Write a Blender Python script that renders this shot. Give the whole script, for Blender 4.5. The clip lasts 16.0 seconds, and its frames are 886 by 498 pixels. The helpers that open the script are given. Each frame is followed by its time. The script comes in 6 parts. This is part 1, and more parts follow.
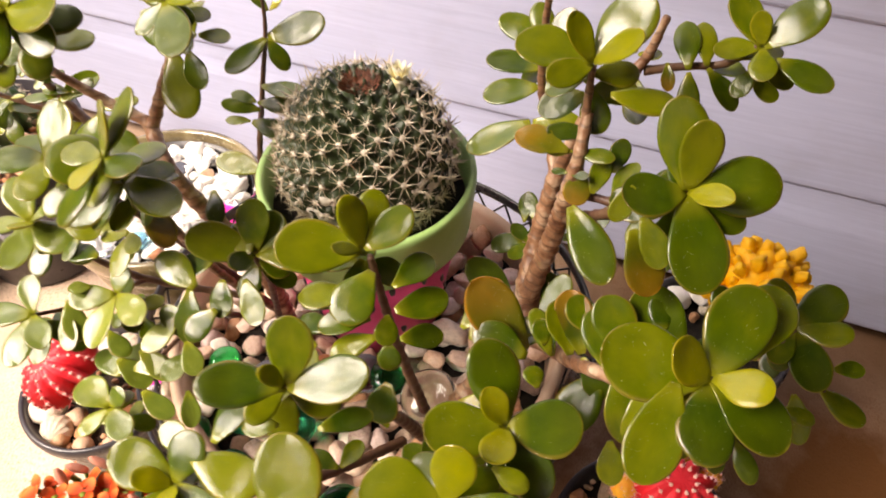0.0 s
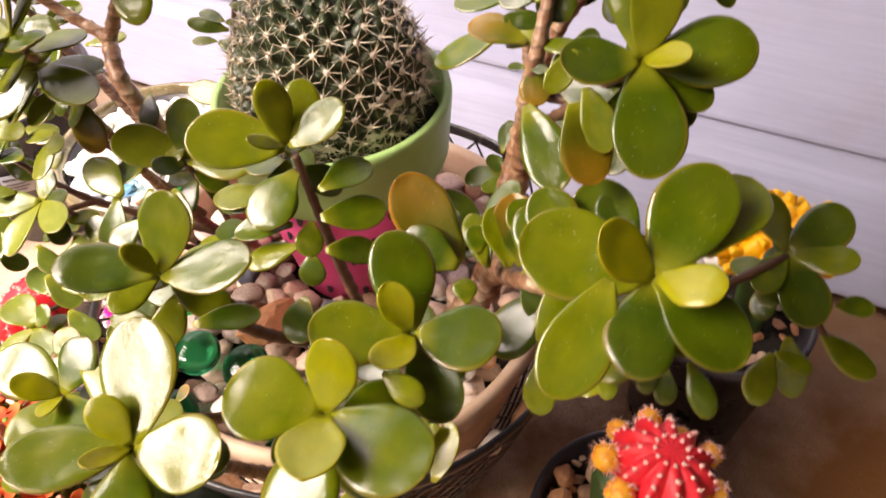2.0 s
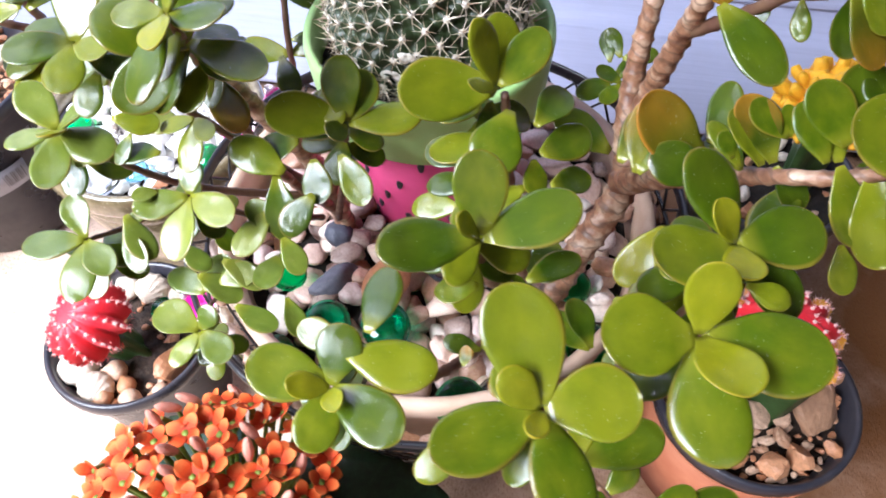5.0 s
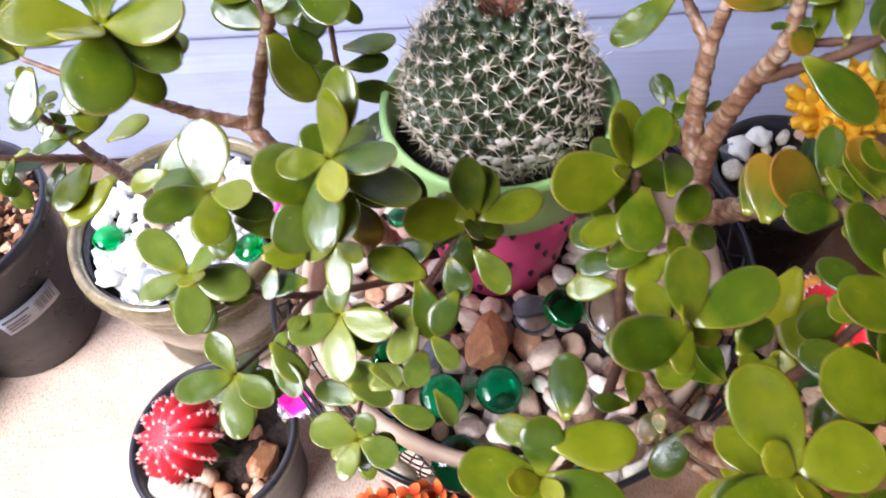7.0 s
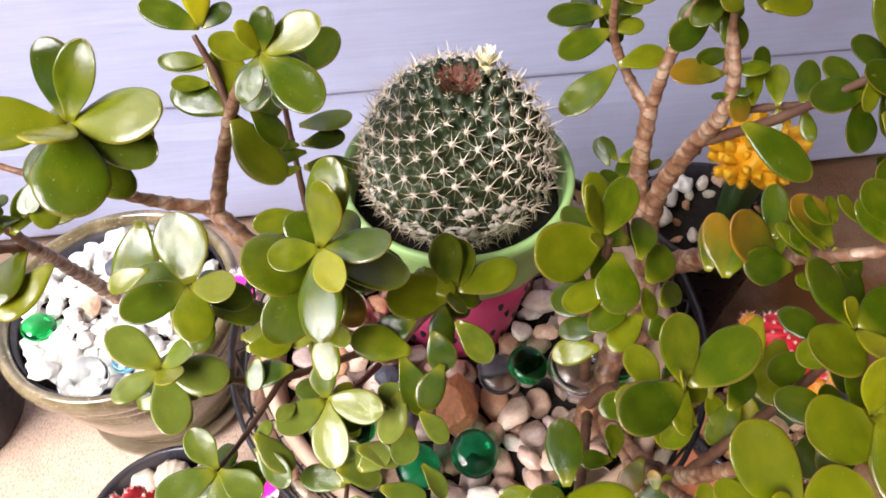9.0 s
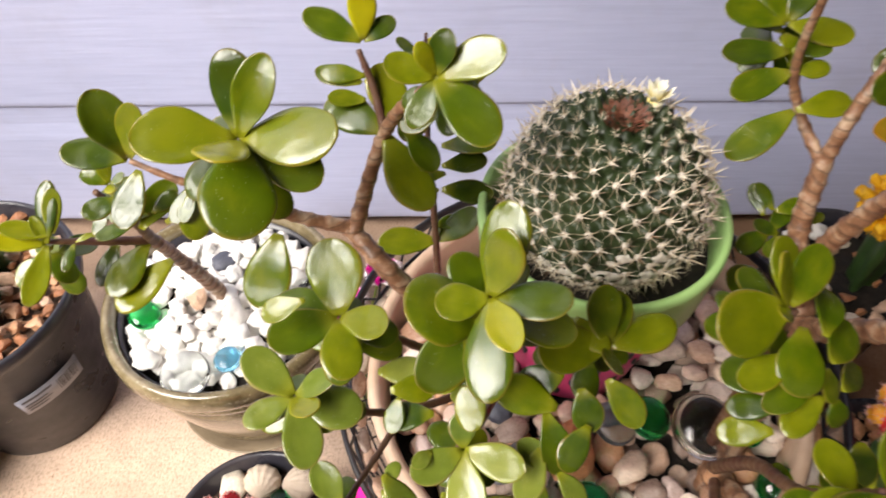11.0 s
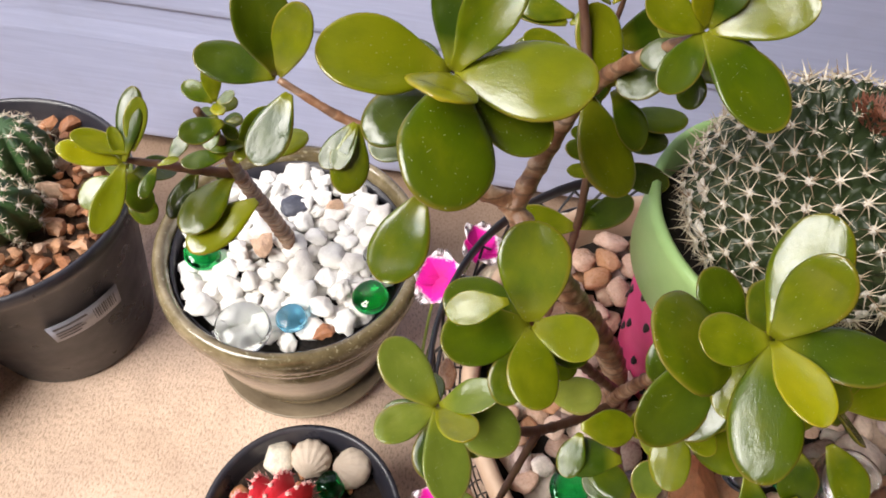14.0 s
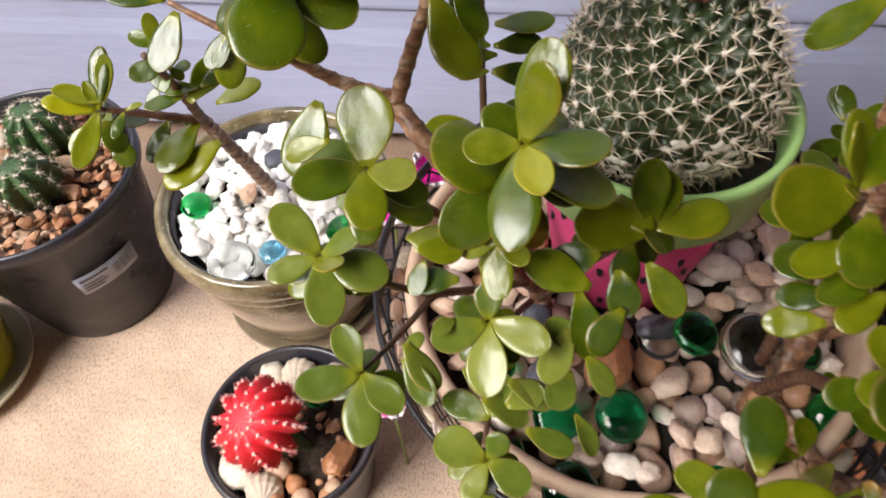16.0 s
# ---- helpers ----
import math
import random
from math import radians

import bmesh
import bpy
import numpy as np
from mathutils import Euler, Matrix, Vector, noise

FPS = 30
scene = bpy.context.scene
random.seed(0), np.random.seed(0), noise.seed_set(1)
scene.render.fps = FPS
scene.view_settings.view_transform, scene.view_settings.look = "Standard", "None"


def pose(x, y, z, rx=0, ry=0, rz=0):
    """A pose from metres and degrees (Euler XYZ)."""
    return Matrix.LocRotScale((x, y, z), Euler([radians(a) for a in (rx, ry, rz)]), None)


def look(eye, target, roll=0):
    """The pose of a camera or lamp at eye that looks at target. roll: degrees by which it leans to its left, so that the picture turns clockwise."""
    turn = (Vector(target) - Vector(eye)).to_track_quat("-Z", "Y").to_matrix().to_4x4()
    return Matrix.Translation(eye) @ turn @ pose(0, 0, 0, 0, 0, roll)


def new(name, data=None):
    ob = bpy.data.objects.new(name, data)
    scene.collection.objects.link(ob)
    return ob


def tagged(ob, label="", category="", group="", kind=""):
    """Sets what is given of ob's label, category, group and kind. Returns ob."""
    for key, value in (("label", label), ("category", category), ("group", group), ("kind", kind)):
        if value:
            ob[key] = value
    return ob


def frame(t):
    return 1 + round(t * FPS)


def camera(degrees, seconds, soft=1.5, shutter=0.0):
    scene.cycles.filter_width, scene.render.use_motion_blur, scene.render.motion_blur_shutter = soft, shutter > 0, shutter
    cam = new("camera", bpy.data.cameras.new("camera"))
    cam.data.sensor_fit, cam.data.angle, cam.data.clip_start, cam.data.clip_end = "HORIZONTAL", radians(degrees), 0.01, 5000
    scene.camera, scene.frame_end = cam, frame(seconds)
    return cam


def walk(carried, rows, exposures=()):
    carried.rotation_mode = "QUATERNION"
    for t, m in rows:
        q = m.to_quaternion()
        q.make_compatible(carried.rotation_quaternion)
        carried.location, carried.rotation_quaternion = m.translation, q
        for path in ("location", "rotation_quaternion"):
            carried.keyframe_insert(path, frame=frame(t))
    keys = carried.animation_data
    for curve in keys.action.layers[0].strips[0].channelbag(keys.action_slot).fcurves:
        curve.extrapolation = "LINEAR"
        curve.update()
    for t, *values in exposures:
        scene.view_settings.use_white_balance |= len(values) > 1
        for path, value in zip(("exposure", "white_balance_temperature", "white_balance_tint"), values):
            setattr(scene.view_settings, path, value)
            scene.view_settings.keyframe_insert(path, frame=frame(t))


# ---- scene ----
cam = camera(65.4, 16.0, soft=1.7, shutter=0.5)
METRES, EYE, TILT, LEAN, TURN = 0.60, 0.558, -49.1, 0.0, 21.3
ROWS = [
    (0.0, 0.0, 0.0, 0.0, 0.0, 0.0, -0.0),
    (0.5, 0.0436, 0.0351, -0.0078, 1.79, -0.1, -2.35),
    (1.0, 0.0786, 0.0361, -0.0086, 2.72, 1.58, -5.48),
    (1.5, 0.0849, 0.0601, -0.0304, 5.11, 1.16, -5.59),
    (2.0, 0.0733, 0.063, -0.062, 4.41, 0.54, -2.26),
    (2.5, 0.0398, 0.0658, -0.0844, 2.58, -0.5, 1.84),
    (3.0, 0.0027, 0.0635, -0.0958, -0.25, -3.95, 5.42),
    (3.5, -0.028, 0.0637, -0.0931, -2.04, -4.94, 6.14),
    (6.0, -0.1885, 0.0695, -0.0135, -8.86, -7.22, 15.37),
    (6.5, -0.2121, 0.0674, -0.0005, -9.85, -6.97, 19.35),
    (7.0, -0.2457, 0.0692, 0.0384, -11.41, -7.03, 18.37),
    (7.5, -0.2794, 0.0767, 0.062, -13.17, -6.79, 18.85),
    (8.0, -0.2812, 0.075, 0.0656, -17.19, -6.52, 22.63),
    (10.5, -0.295, 0.0947, 0.1031, -18.99, -5.45, 18.91),
    (11.0, -0.32, 0.1218, 0.1171, -13.75, -4.25, 16.28),
    (11.5, -0.3148, 0.1616, 0.1131, -12.37, -5.09, 15.8),
    (12.0, -0.3276, 0.1973, 0.1325, -12.26, -6.03, 12.43),
    (12.5, -0.3412, 0.2166, 0.1372, -11.98, -6.88, 11.8),
    (13.0, -0.3672, 0.2251, 0.1457, -12.73, -6.95, 9.72),
    (13.5, -0.3811, 0.2253, 0.1463, -13.74, -6.73, 8.15),
    (14.0, -0.3954, 0.2375, 0.1438, -12.7, -7.16, 7.65),
    (14.5, -0.379, 0.218, 0.1333, -11.61, -6.22, 8.64),
    (15.0, -0.3773, 0.1997, 0.1127, -9.58, -5.97, 8.95),
    (15.5, -0.3379, 0.1846, 0.0815, -8.78, -6.69, 11.28),
    (16.0, -0.3128, 0.1356, 0.0576, -7.84, -6.5, 12.82),
]
walk(cam, [(t, pose(0, 0, EYE, TILT, LEAN, TURN) @ pose(METRES * x, METRES * y, METRES * z, 90 + pitch, roll, yaw)) for t, x, y, z, yaw, pitch, roll in ROWS],
     exposures=[(0.0, 0.30, 8200, 17), (2.0, 0.55, 8000, 20), (3.0, 0.75, 6700, 21), (3.5, 0.80, 5800, 15), (6.0, 0.42, 5600, 12), (8.0, 0.18, 6100, 17), (10.5, 0.0, 7000, 12), (13.0, -0.44, 6800, 11), (16.0, -0.38, 6750, 11)])


# ---- world and light ----
world = bpy.data.worlds.new("world")
scene.world = world
world.use_nodes = True
wn = world.node_tree
sky = wn.nodes.new("ShaderNodeTexSky")
sky.sky_type = "NISHITA"
sky.sun_disc = False
sky.sun_elevation = radians(50)
sky.sun_rotation = radians(228)
sky.air_density, sky.dust_density, sky.ozone_density = 1.0, 3.0, 1.0
wn.links.new(sky.outputs[0], wn.nodes["Background"].inputs[0])
wn.nodes["Background"].inputs[1].default_value = 0.035
sun_data = bpy.data.lights.new("sun", "SUN")
sun_data.energy, sun_data.angle, sun_data.color = 9.4, radians(40), (1.0, 0.985, 0.97)
sun = new("sun", sun_data)
sun.matrix_world = look((-0.95, -0.52, 1.4), (-0.15, 0.2, 0.1))


# ---- materials ----
class Mat:
    """A node material with short ways to add noise, ramps and relief."""

    def __init__(self, name, color=(0.5, 0.5, 0.5, 1), rough=0.5, metal=0.0, spec=0.5):
        self.m = bpy.data.materials.new(name)
        self.m.use_nodes = True
        self.t = self.m.node_tree
        self.p = self.t.nodes["Principled BSDF"]
        self.p.inputs["Base Color"].default_value = color
        self.p.inputs["Roughness"].default_value = rough
        self.p.inputs["Metallic"].default_value = metal
        self.p.inputs["Specular IOR Level"].default_value = spec
        self.coord = self.t.nodes.new("ShaderNodeTexCoord")
        self.color = color

    def node(self, kind, **values):
        n = self.t.nodes.new(kind)
        for k, v in values.items():
            n.inputs[k].default_value = v
        return n

    def link(self, a, b):
        self.t.links.new(a, b)

    def noise(self, scale, detail=4.0, rough=0.55, space="Object"):
        n = self.node("ShaderNodeTexNoise", Scale=scale, Detail=detail, Roughness=rough)
        self.link(self.coord.outputs[space], n.inputs["Vector"])
        return n.outputs["Fac"]

    def cells(self, scale, space="Object", out="Distance"):
        n = self.node("ShaderNodeTexVoronoi", Scale=scale)
        self.link(self.coord.outputs[space], n.inputs["Vector"])
        return n.outputs[out]

    def ramp(self, fac, *stops):
        n = self.t.nodes.new("ShaderNodeValToRGB")
        e = n.color_ramp.elements
        while len(e) < len(stops):
            e.new(0.5)
        for el, (pos, c) in zip(e, stops):
            el.position = pos
            el.color = c if len(c) == 4 else (*c, 1)
        self.link(fac, n.inputs[0])
        return n.outputs[0]

    def mix(self, fac, a, b, kind="MIX"):
        n = self.t.nodes.new("ShaderNodeMix")
        n.data_type, n.blend_type = "RGBA", kind
        for sock, v in ((n.inputs[0], fac), (n.inputs[6], a), (n.inputs[7], b)):
            if isinstance(v, (tuple, float, int)):
                sock.default_value = v
            else:
                self.link(v, sock)
        return n.outputs[2]

    def math(self, op, a, b=0.0):
        n = self.t.nodes.new("ShaderNodeMath")
        n.operation = op
        for sock, v in ((n.inputs[0], a), (n.inputs[1], b)):
            if isinstance(v, (float, int)):
                sock.default_value = v
            else:
                self.link(v, sock)
        return n.outputs[0]

    def random(self):
        return self.t.nodes.new("ShaderNodeObjectInfo").outputs["Random"]

    def island(self):
        return self.t.nodes.new("ShaderNodeNewGeometry").outputs["Random Per Island"]

    def base(self, sock):
        self.link(sock, self.p.inputs["Base Color"])
        return self

    def rough(self, sock):
        self.link(sock, self.p.inputs["Roughness"])
        return self

    def bump(self, sock, dist=0.001, strength=0.5):
        n = self.node("ShaderNodeBump", Distance=dist, Strength=strength)
        self.link(sock, n.inputs["Height"])
        self.link(n.outputs[0], self.p.inputs["Normal"])
        return self


def grey(v):
    return (v, v, v, 1)


def leaf_material(name, deep, mid, light, edge, edge_gain, blush=0.0):
    """Waxy leaf: three greens by leaf and by patch, thin tinted margin, blushed tip, tiny pale pores, soft wrinkles."""
    m = Mat(name, rough=0.5, spec=0.1)
    rnd = m.random()
    patch = m.ramp(m.noise(2.4, 4, 0.6), (0.35, grey(0)), (0.7, grey(1)))
    mixed = m.math("ADD", m.math("MULTIPLY", patch, 0.22), m.math("MULTIPLY", rnd, 0.78))
    col = m.ramp(mixed, (0.12, deep), (0.5, mid), (0.9, light))
    sep = m.t.nodes.new("ShaderNodeSeparateXYZ")
    m.link(m.coord.outputs["Object"], sep.inputs[0])
    spread = m.math("SINE", m.math("MULTIPLY", m.math("MINIMUM", m.math("DIVIDE", sep.outputs[0], 0.6), 1.0), math.pi / 2))
    half = m.math("ADD", m.math("MULTIPLY", spread, 0.4), 0.1)
    across = m.math("DIVIDE", m.math("ABSOLUTE", sep.outputs[1]), half)
    along = m.math("MULTIPLY", m.math("SUBTRACT", sep.outputs[0], 0.6), 2.5)
    r2 = m.math("ADD", m.math("POWER", across, 2.0), m.math("POWER", m.math("MAXIMUM", along, 0.0), 2.0))
    tip = m.math("ADD", m.math("MULTIPLY", sep.outputs[0], 0.8), m.math("MULTIPLY", m.noise(2.2, 3, 0.6), 0.5))
    col = m.mix(m.ramp(tip, (0.55, grey(0)), (1.1, grey(blush))), col, edge)
    rim = m.ramp(r2, (0.84, grey(0)), (1.0, grey(edge_gain)))
    col = m.mix(rim, col, edge)
    neck = m.ramp(sep.outputs[0], (0.02, grey(0.8)), (0.30, grey(0)))
    col = m.mix(neck, col, (0.24, 0.24, 0.012, 1))
    dots = m.ramp(m.cells(24), (0.06, grey(1)), (0.105, grey(0)))
    keep = m.ramp(m.noise(7, 2, 0.5), (0.45, grey(0)), (0.55, grey(0.9)))
    col = m.mix(m.math("MULTIPLY", dots, keep), col, (0.6, 0.62, 0.45, 1))
    m.base(col)
    m.rough(m.ramp(m.noise(8, 4, 0.6), (0.3, grey(0.36)), (0.75, grey(0.55))))
    wrinkle = m.math("ADD", m.math("ADD", m.math("MULTIPLY", m.noise(30, 3, 0.6), 0.16), m.math("MULTIPLY", m.noise(62, 2, 0.6), 0.14)), m.noise(2.6, 2, 0.5))
    m.bump(wrinkle, 0.0015, 0.12)
    coat = m.node("ShaderNodeBump", Distance=0.0015, Strength=0.26)
    m.link(wrinkle, coat.inputs["Height"])
    m.link(coat.outputs[0], m.p.inputs["Coat Normal"])
    m.p.inputs["Subsurface Weight"].default_value = 0.12
    m.p.inputs["Subsurface Radius"].default_value = (0.8, 1.0, 0.15)
    m.p.inputs["Subsurface Scale"].default_value = 0.003
    m.p.inputs["Coat Weight"].default_value = 1.0
    m.p.inputs["Coat IOR"].default_value = 1.55
    m.link(m.ramp(m.noise(5, 3, 0.6), (0.3, grey(0.06)), (0.75, grey(0.17))), m.p.inputs["Coat Roughness"])
    return m.m


LEAF = {
    "": leaf_material("jade_leaf", (0.026, 0.054, 0.0007, 1), (0.062, 0.101, 0.0013, 1), (0.160, 0.182, 0.003, 1), (0.26, 0.17, 0.02, 1), 0.42, 0.06),
    "y": leaf_material("young_jade_leaf", (0.17, 0.19, 0.003, 1), (0.27, 0.27, 0.004, 1), (0.38, 0.34, 0.006, 1), (0.40, 0.26, 0.02, 1), 0.35),
    # p: paler green with the sky sheen on those leaves put into the colour
    "p": leaf_material("pale_sheen_jade_leaf", (0.085, 0.125, 0.012, 1), (0.14, 0.18, 0.022, 1), (0.24, 0.27, 0.045, 1), (0.34, 0.22, 0.08, 1), 0.4),
    "o": leaf_material("sun_tinted_jade_leaf", (0.036, 0.055, 0.002, 1), (0.070, 0.085, 0.003, 1), (0.12, 0.12, 0.005, 1), (0.36, 0.15, 0.012, 1), 0.7, 0.5),
}


def bark_material():
    m = Mat("jade_bark", rough=0.44)
    col = m.ramp(m.noise(120, 5), (0.30, (0.12, 0.048, 0.026)), (0.5, (0.28, 0.14, 0.075)), (0.70, (0.54, 0.39, 0.27)))
    ring = m.node("ShaderNodeTexWave", Scale=60.0, Distortion=9.0, Detail=2.0)
    ring.bands_direction = "Z"
    m.link(m.coord.outputs["Object"], ring.inputs["Vector"])
    col = m.mix(m.ramp(ring.outputs["Fac"], (0.80, grey(0)), (0.96, grey(0.55))), col, (0.085, 0.045, 0.028, 1))
    m.base(col).bump(m.math("ADD", m.noise(260, 4), m.math("MULTIPLY", ring.outputs["Fac"], 0.25)), 0.0012, 0.6)
    return m.m


def stone_material(name, *cols, grain_range=(0.7, 1.18), gloss=(0.35, 0.68)):
    """Pebble: one tint per pebble from the ramp, with grain, veins and a dusting."""
    m = Mat(name, rough=0.55)
    n = len(cols)
    tint = m.ramp(m.random(), *[(i / n, c) for i, c in enumerate(cols)])
    for node in m.t.nodes:
        if node.bl_idname == "ShaderNodeValToRGB":
            node.color_ramp.interpolation = "CONSTANT"
    grain = m.ramp(m.noise(3.5, 6, 0.62), (0.3, grey(grain_range[0])), (0.7, grey(grain_range[1])))
    col = m.mix(1.0, tint, grain, "MULTIPLY")
    speck = m.ramp(m.noise(28, 3, 0.6), (0.62, grey(0)), (0.72, grey(0.35)))
    col = m.mix(speck, col, (0.55, 0.45, 0.36, 1))
    m.base(col).bump(m.noise(6, 6, 0.6), 0.0012, 0.4)
    m.rough(m.ramp(m.noise(5, 3), (0.3, grey(gloss[0])), (0.7, grey(gloss[1]))))
    return m.m


def glass_material(name, color, rough=0.02):
    m = Mat(name, color, rough)
    m.p.inputs["Transmission Weight"].default_value = 1.0
    m.p.inputs["IOR"].default_value = 1.5
    return m.m


def plastic_material(name, color, rough=0.35, dust=0.25, dust_color=(0.3, 0.27, 0.24, 1)):
    m = Mat(name, color, rough)
    worn = m.ramp(m.noise(22, 6, 0.65), (0.45, grey(0)), (0.85, grey(dust)))
    m.base(m.mix(worn, color, dust_color))
    m.rough(m.ramp(m.noise(40, 4), (0.3, grey(rough * 0.8)), (0.7, grey(rough * 1.4))))
    m.bump(m.noise(160, 3), 0.0004, 0.3)
    return m.m


def floor_material():
    m = Mat("sealed_concrete", rough=0.8, spec=0.25)
    big = m.ramp(m.noise(2.6, 6, 0.6), (0.3, (0.56, 0.39, 0.275)), (0.55, (0.70, 0.515, 0.395)), (0.78, (0.77, 0.595, 0.475)))
    mid = m.ramp(m.noise(22, 5, 0.6), (0.3, grey(0.82)), (0.7, grey(1.1)))
    col = m.mix(1.0, big, mid, "MULTIPLY")
    stretch = m.node("ShaderNodeMapping")
    stretch.inputs["Scale"].default_value = (1.0, 0.5, 1.0)
    m.link(m.coord.outputs["Object"], stretch.inputs[0])
    pit = m.node("ShaderNodeTexNoise", Scale=620.0, Detail=3.0, Roughness=0.6)
    m.link(stretch.outputs[0], pit.inputs["Vector"])
    pits = m.ramp(pit.outputs["Fac"], (0.48, grey(0)), (0.70, grey(0.6)))
    col = m.mix(pits, col, (0.24, 0.14, 0.085, 1))
    damp = m.ramp(m.noise(5.5, 5, 0.55), (0.58, grey(0)), (0.75, grey(0.35)))
    col = m.mix(damp, col, (0.20, 0.13, 0.08, 1))
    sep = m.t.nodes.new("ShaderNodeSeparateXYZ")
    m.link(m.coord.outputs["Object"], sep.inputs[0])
    # darker eastwards: brown stain and the shade of that side painted together
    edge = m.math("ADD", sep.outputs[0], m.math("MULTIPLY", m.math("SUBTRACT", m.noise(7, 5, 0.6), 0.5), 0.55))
    east_shade_stain = m.ramp(m.math("ADD", edge, 0.5), (0.33, grey(0)), (0.41, grey(0.55)), (0.54, grey(0.98)))
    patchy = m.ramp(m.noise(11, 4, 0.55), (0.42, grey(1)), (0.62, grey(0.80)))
    col = m.mix(m.math("MULTIPLY", east_shade_stain, patchy), col, (0.115, 0.040, 0.006, 1))
    # shade between pots and wall painted in as a dirty brown strip
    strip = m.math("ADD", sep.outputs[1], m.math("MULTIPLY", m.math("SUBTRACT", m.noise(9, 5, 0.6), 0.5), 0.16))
    foot_shade = m.ramp(strip, (0.37, grey(0)), (0.43, grey(0.65)))
    col = m.mix(foot_shade, col, (0.13, 0.075, 0.045, 1))
    m.base(col)
    h = m.math("SUBTRACT", m.noise(55, 6, 0.6), m.math("MULTIPLY", pit.outputs["Fac"], 0.5))
    m.bump(h, 0.0026, 0.7)
    return m.m


def wall_material():
    m = Mat("painted_siding", rough=0.45)
    stretch = m.node("ShaderNodeMapping")
    stretch.inputs["Scale"].default_value = (0.05, 1.0, 1.0)
    m.link(m.coord.outputs["Object"], stretch.inputs[0])
    n = m.node("ShaderNodeTexNoise", Scale=300.0, Detail=4.0, Roughness=0.6)
    m.link(stretch.outputs[0], n.inputs["Vector"])
    tint = m.ramp(n.outputs["Fac"], (0.3, (0.47, 0.505, 0.72)), (0.7, (0.54, 0.575, 0.80)))
    dirt = m.ramp(m.noise(14, 6, 0.65), (0.5, grey(0)), (0.85, grey(0.25)))
    m.base(m.mix(dirt, tint, (0.33, 0.32, 0.36, 1)))
    m.bump(n.outputs["Fac"], 0.0006, 0.5)
    return m.m


def soil_material(name, a, b):
    m = Mat(name, rough=0.9)
    m.base(m.ramp(m.noise(160, 6, 0.7), (0.35, a), (0.7, b))).bump(m.noise(230, 6, 0.7), 0.004, 0.9)
    return m.m


def glaze_material():
    m = Mat("olive_glaze", rough=0.22)
    col = m.ramp(m.noise(26, 6, 0.65), (0.3, (0.060, 0.042, 0.018)), (0.5, (0.165, 0.128, 0.066)), (0.72, (0.33, 0.265, 0.16)))
    fleck = m.ramp(m.noise(330, 3, 0.6), (0.6, grey(0)), (0.7, grey(0.6)))
    col = m.mix(fleck, col, (0.42, 0.38, 0.25, 1))
    m.base(col).bump(m.noise(120, 4), 0.0008, 0.4)
    m.p.inputs["Coat Weight"].default_value = 0.5
    m.p.inputs["Coat Roughness"].default_value = 0.1
    return m.m


def flesh_material(name, a, b, c, scale=55, rough=0.4):
    """Plant flesh: three tones by noise, with fine relief."""
    m = Mat(name, rough=rough)
    m.base(m.ramp(m.noise(scale, 5, 0.6), (0.28, a), (0.5, b), (0.75, c))).bump(m.noise(scale * 9, 3), 0.0006, 0.4)
    return m.m


def plain_material(name, a, b, scale=60, rough=0.5, relief=0.0006):
    m = Mat(name, rough=rough)
    m.base(m.ramp(m.noise(scale, 5, 0.6), (0.3, a), (0.7, b))).bump(m.noise(scale * 5, 4), relief, 0.4)
    return m.m


def spine_material():
    m = Mat("cactus_spine", rough=0.5)
    m.base(m.ramp(m.island(), (0.0, (0.17, 0.095, 0.05)), (0.25, (0.54, 0.44, 0.31)), (1.0, (0.84, 0.75, 0.60))))
    return m.m


def petal_material(name, a, b, c, stops=(0.12, 0.62, 0.86)):
    """Petal coloured from its base to its tip."""
    m = Mat(name, rough=0.6, spec=0.25)
    sep = m.t.nodes.new("ShaderNodeSeparateXYZ")
    m.link(m.coord.outputs["Generated"], sep.inputs[0])
    run = m.math("ADD", sep.outputs[0], m.math("MULTIPLY", m.math("SUBTRACT", m.noise(9, 3, 0.6, "Generated"), 0.5), 0.35))
    m.base(m.ramp(run, (stops[0], a), (stops[1], b), (stops[2], c))).bump(m.noise(14, 3, 0.6, "Generated"), 0.0006, 0.3)
    return m.m


BARK = bark_material()
YOUNG_STEM = plain_material("young_stem", (0.075, 0.026, 0.020), (0.17, 0.095, 0.05), 90, 0.5)
GREEN_STEM = plain_material("green_stem", (0.12, 0.19, 0.02), (0.24, 0.28, 0.04), 90, 0.45)
PEBBLE = stone_material("river_pebble", (0.50, 0.33, 0.24), (0.56, 0.40, 0.32), (0.42, 0.22, 0.12), (0.66, 0.54, 0.46), (0.30, 0.17, 0.11), (0.50, 0.34, 0.27), (0.58, 0.44, 0.34), (0.24, 0.17, 0.14), (0.48, 0.31, 0.23), (0.70, 0.62, 0.55), (0.40, 0.30, 0.27), grain_range=(0.98, 1.28), gloss=(0.18, 0.42))
WHITE_STONE = stone_material("white_stone", (0.86, 0.84, 0.80), (0.90, 0.88, 0.85), (0.82, 0.78, 0.73), grain_range=(0.92, 1.05))
BROWN_STONE = stone_material("brown_stone", (0.46, 0.20, 0.09), (0.55, 0.29, 0.16), (0.36, 0.15, 0.07), (0.58, 0.38, 0.26))
DARK_STONE = stone_material("blue_grey_stone", (0.075, 0.08, 0.11), (0.12, 0.12, 0.15))
ORANGE_STONE = stone_material("orange_rock", (0.52, 0.25, 0.125), (0.46, 0.20, 0.09))
GREY_STONE = stone_material("grey_tan_rock", (0.44, 0.27, 0.17), (0.38, 0.21, 0.12), (0.50, 0.33, 0.22))
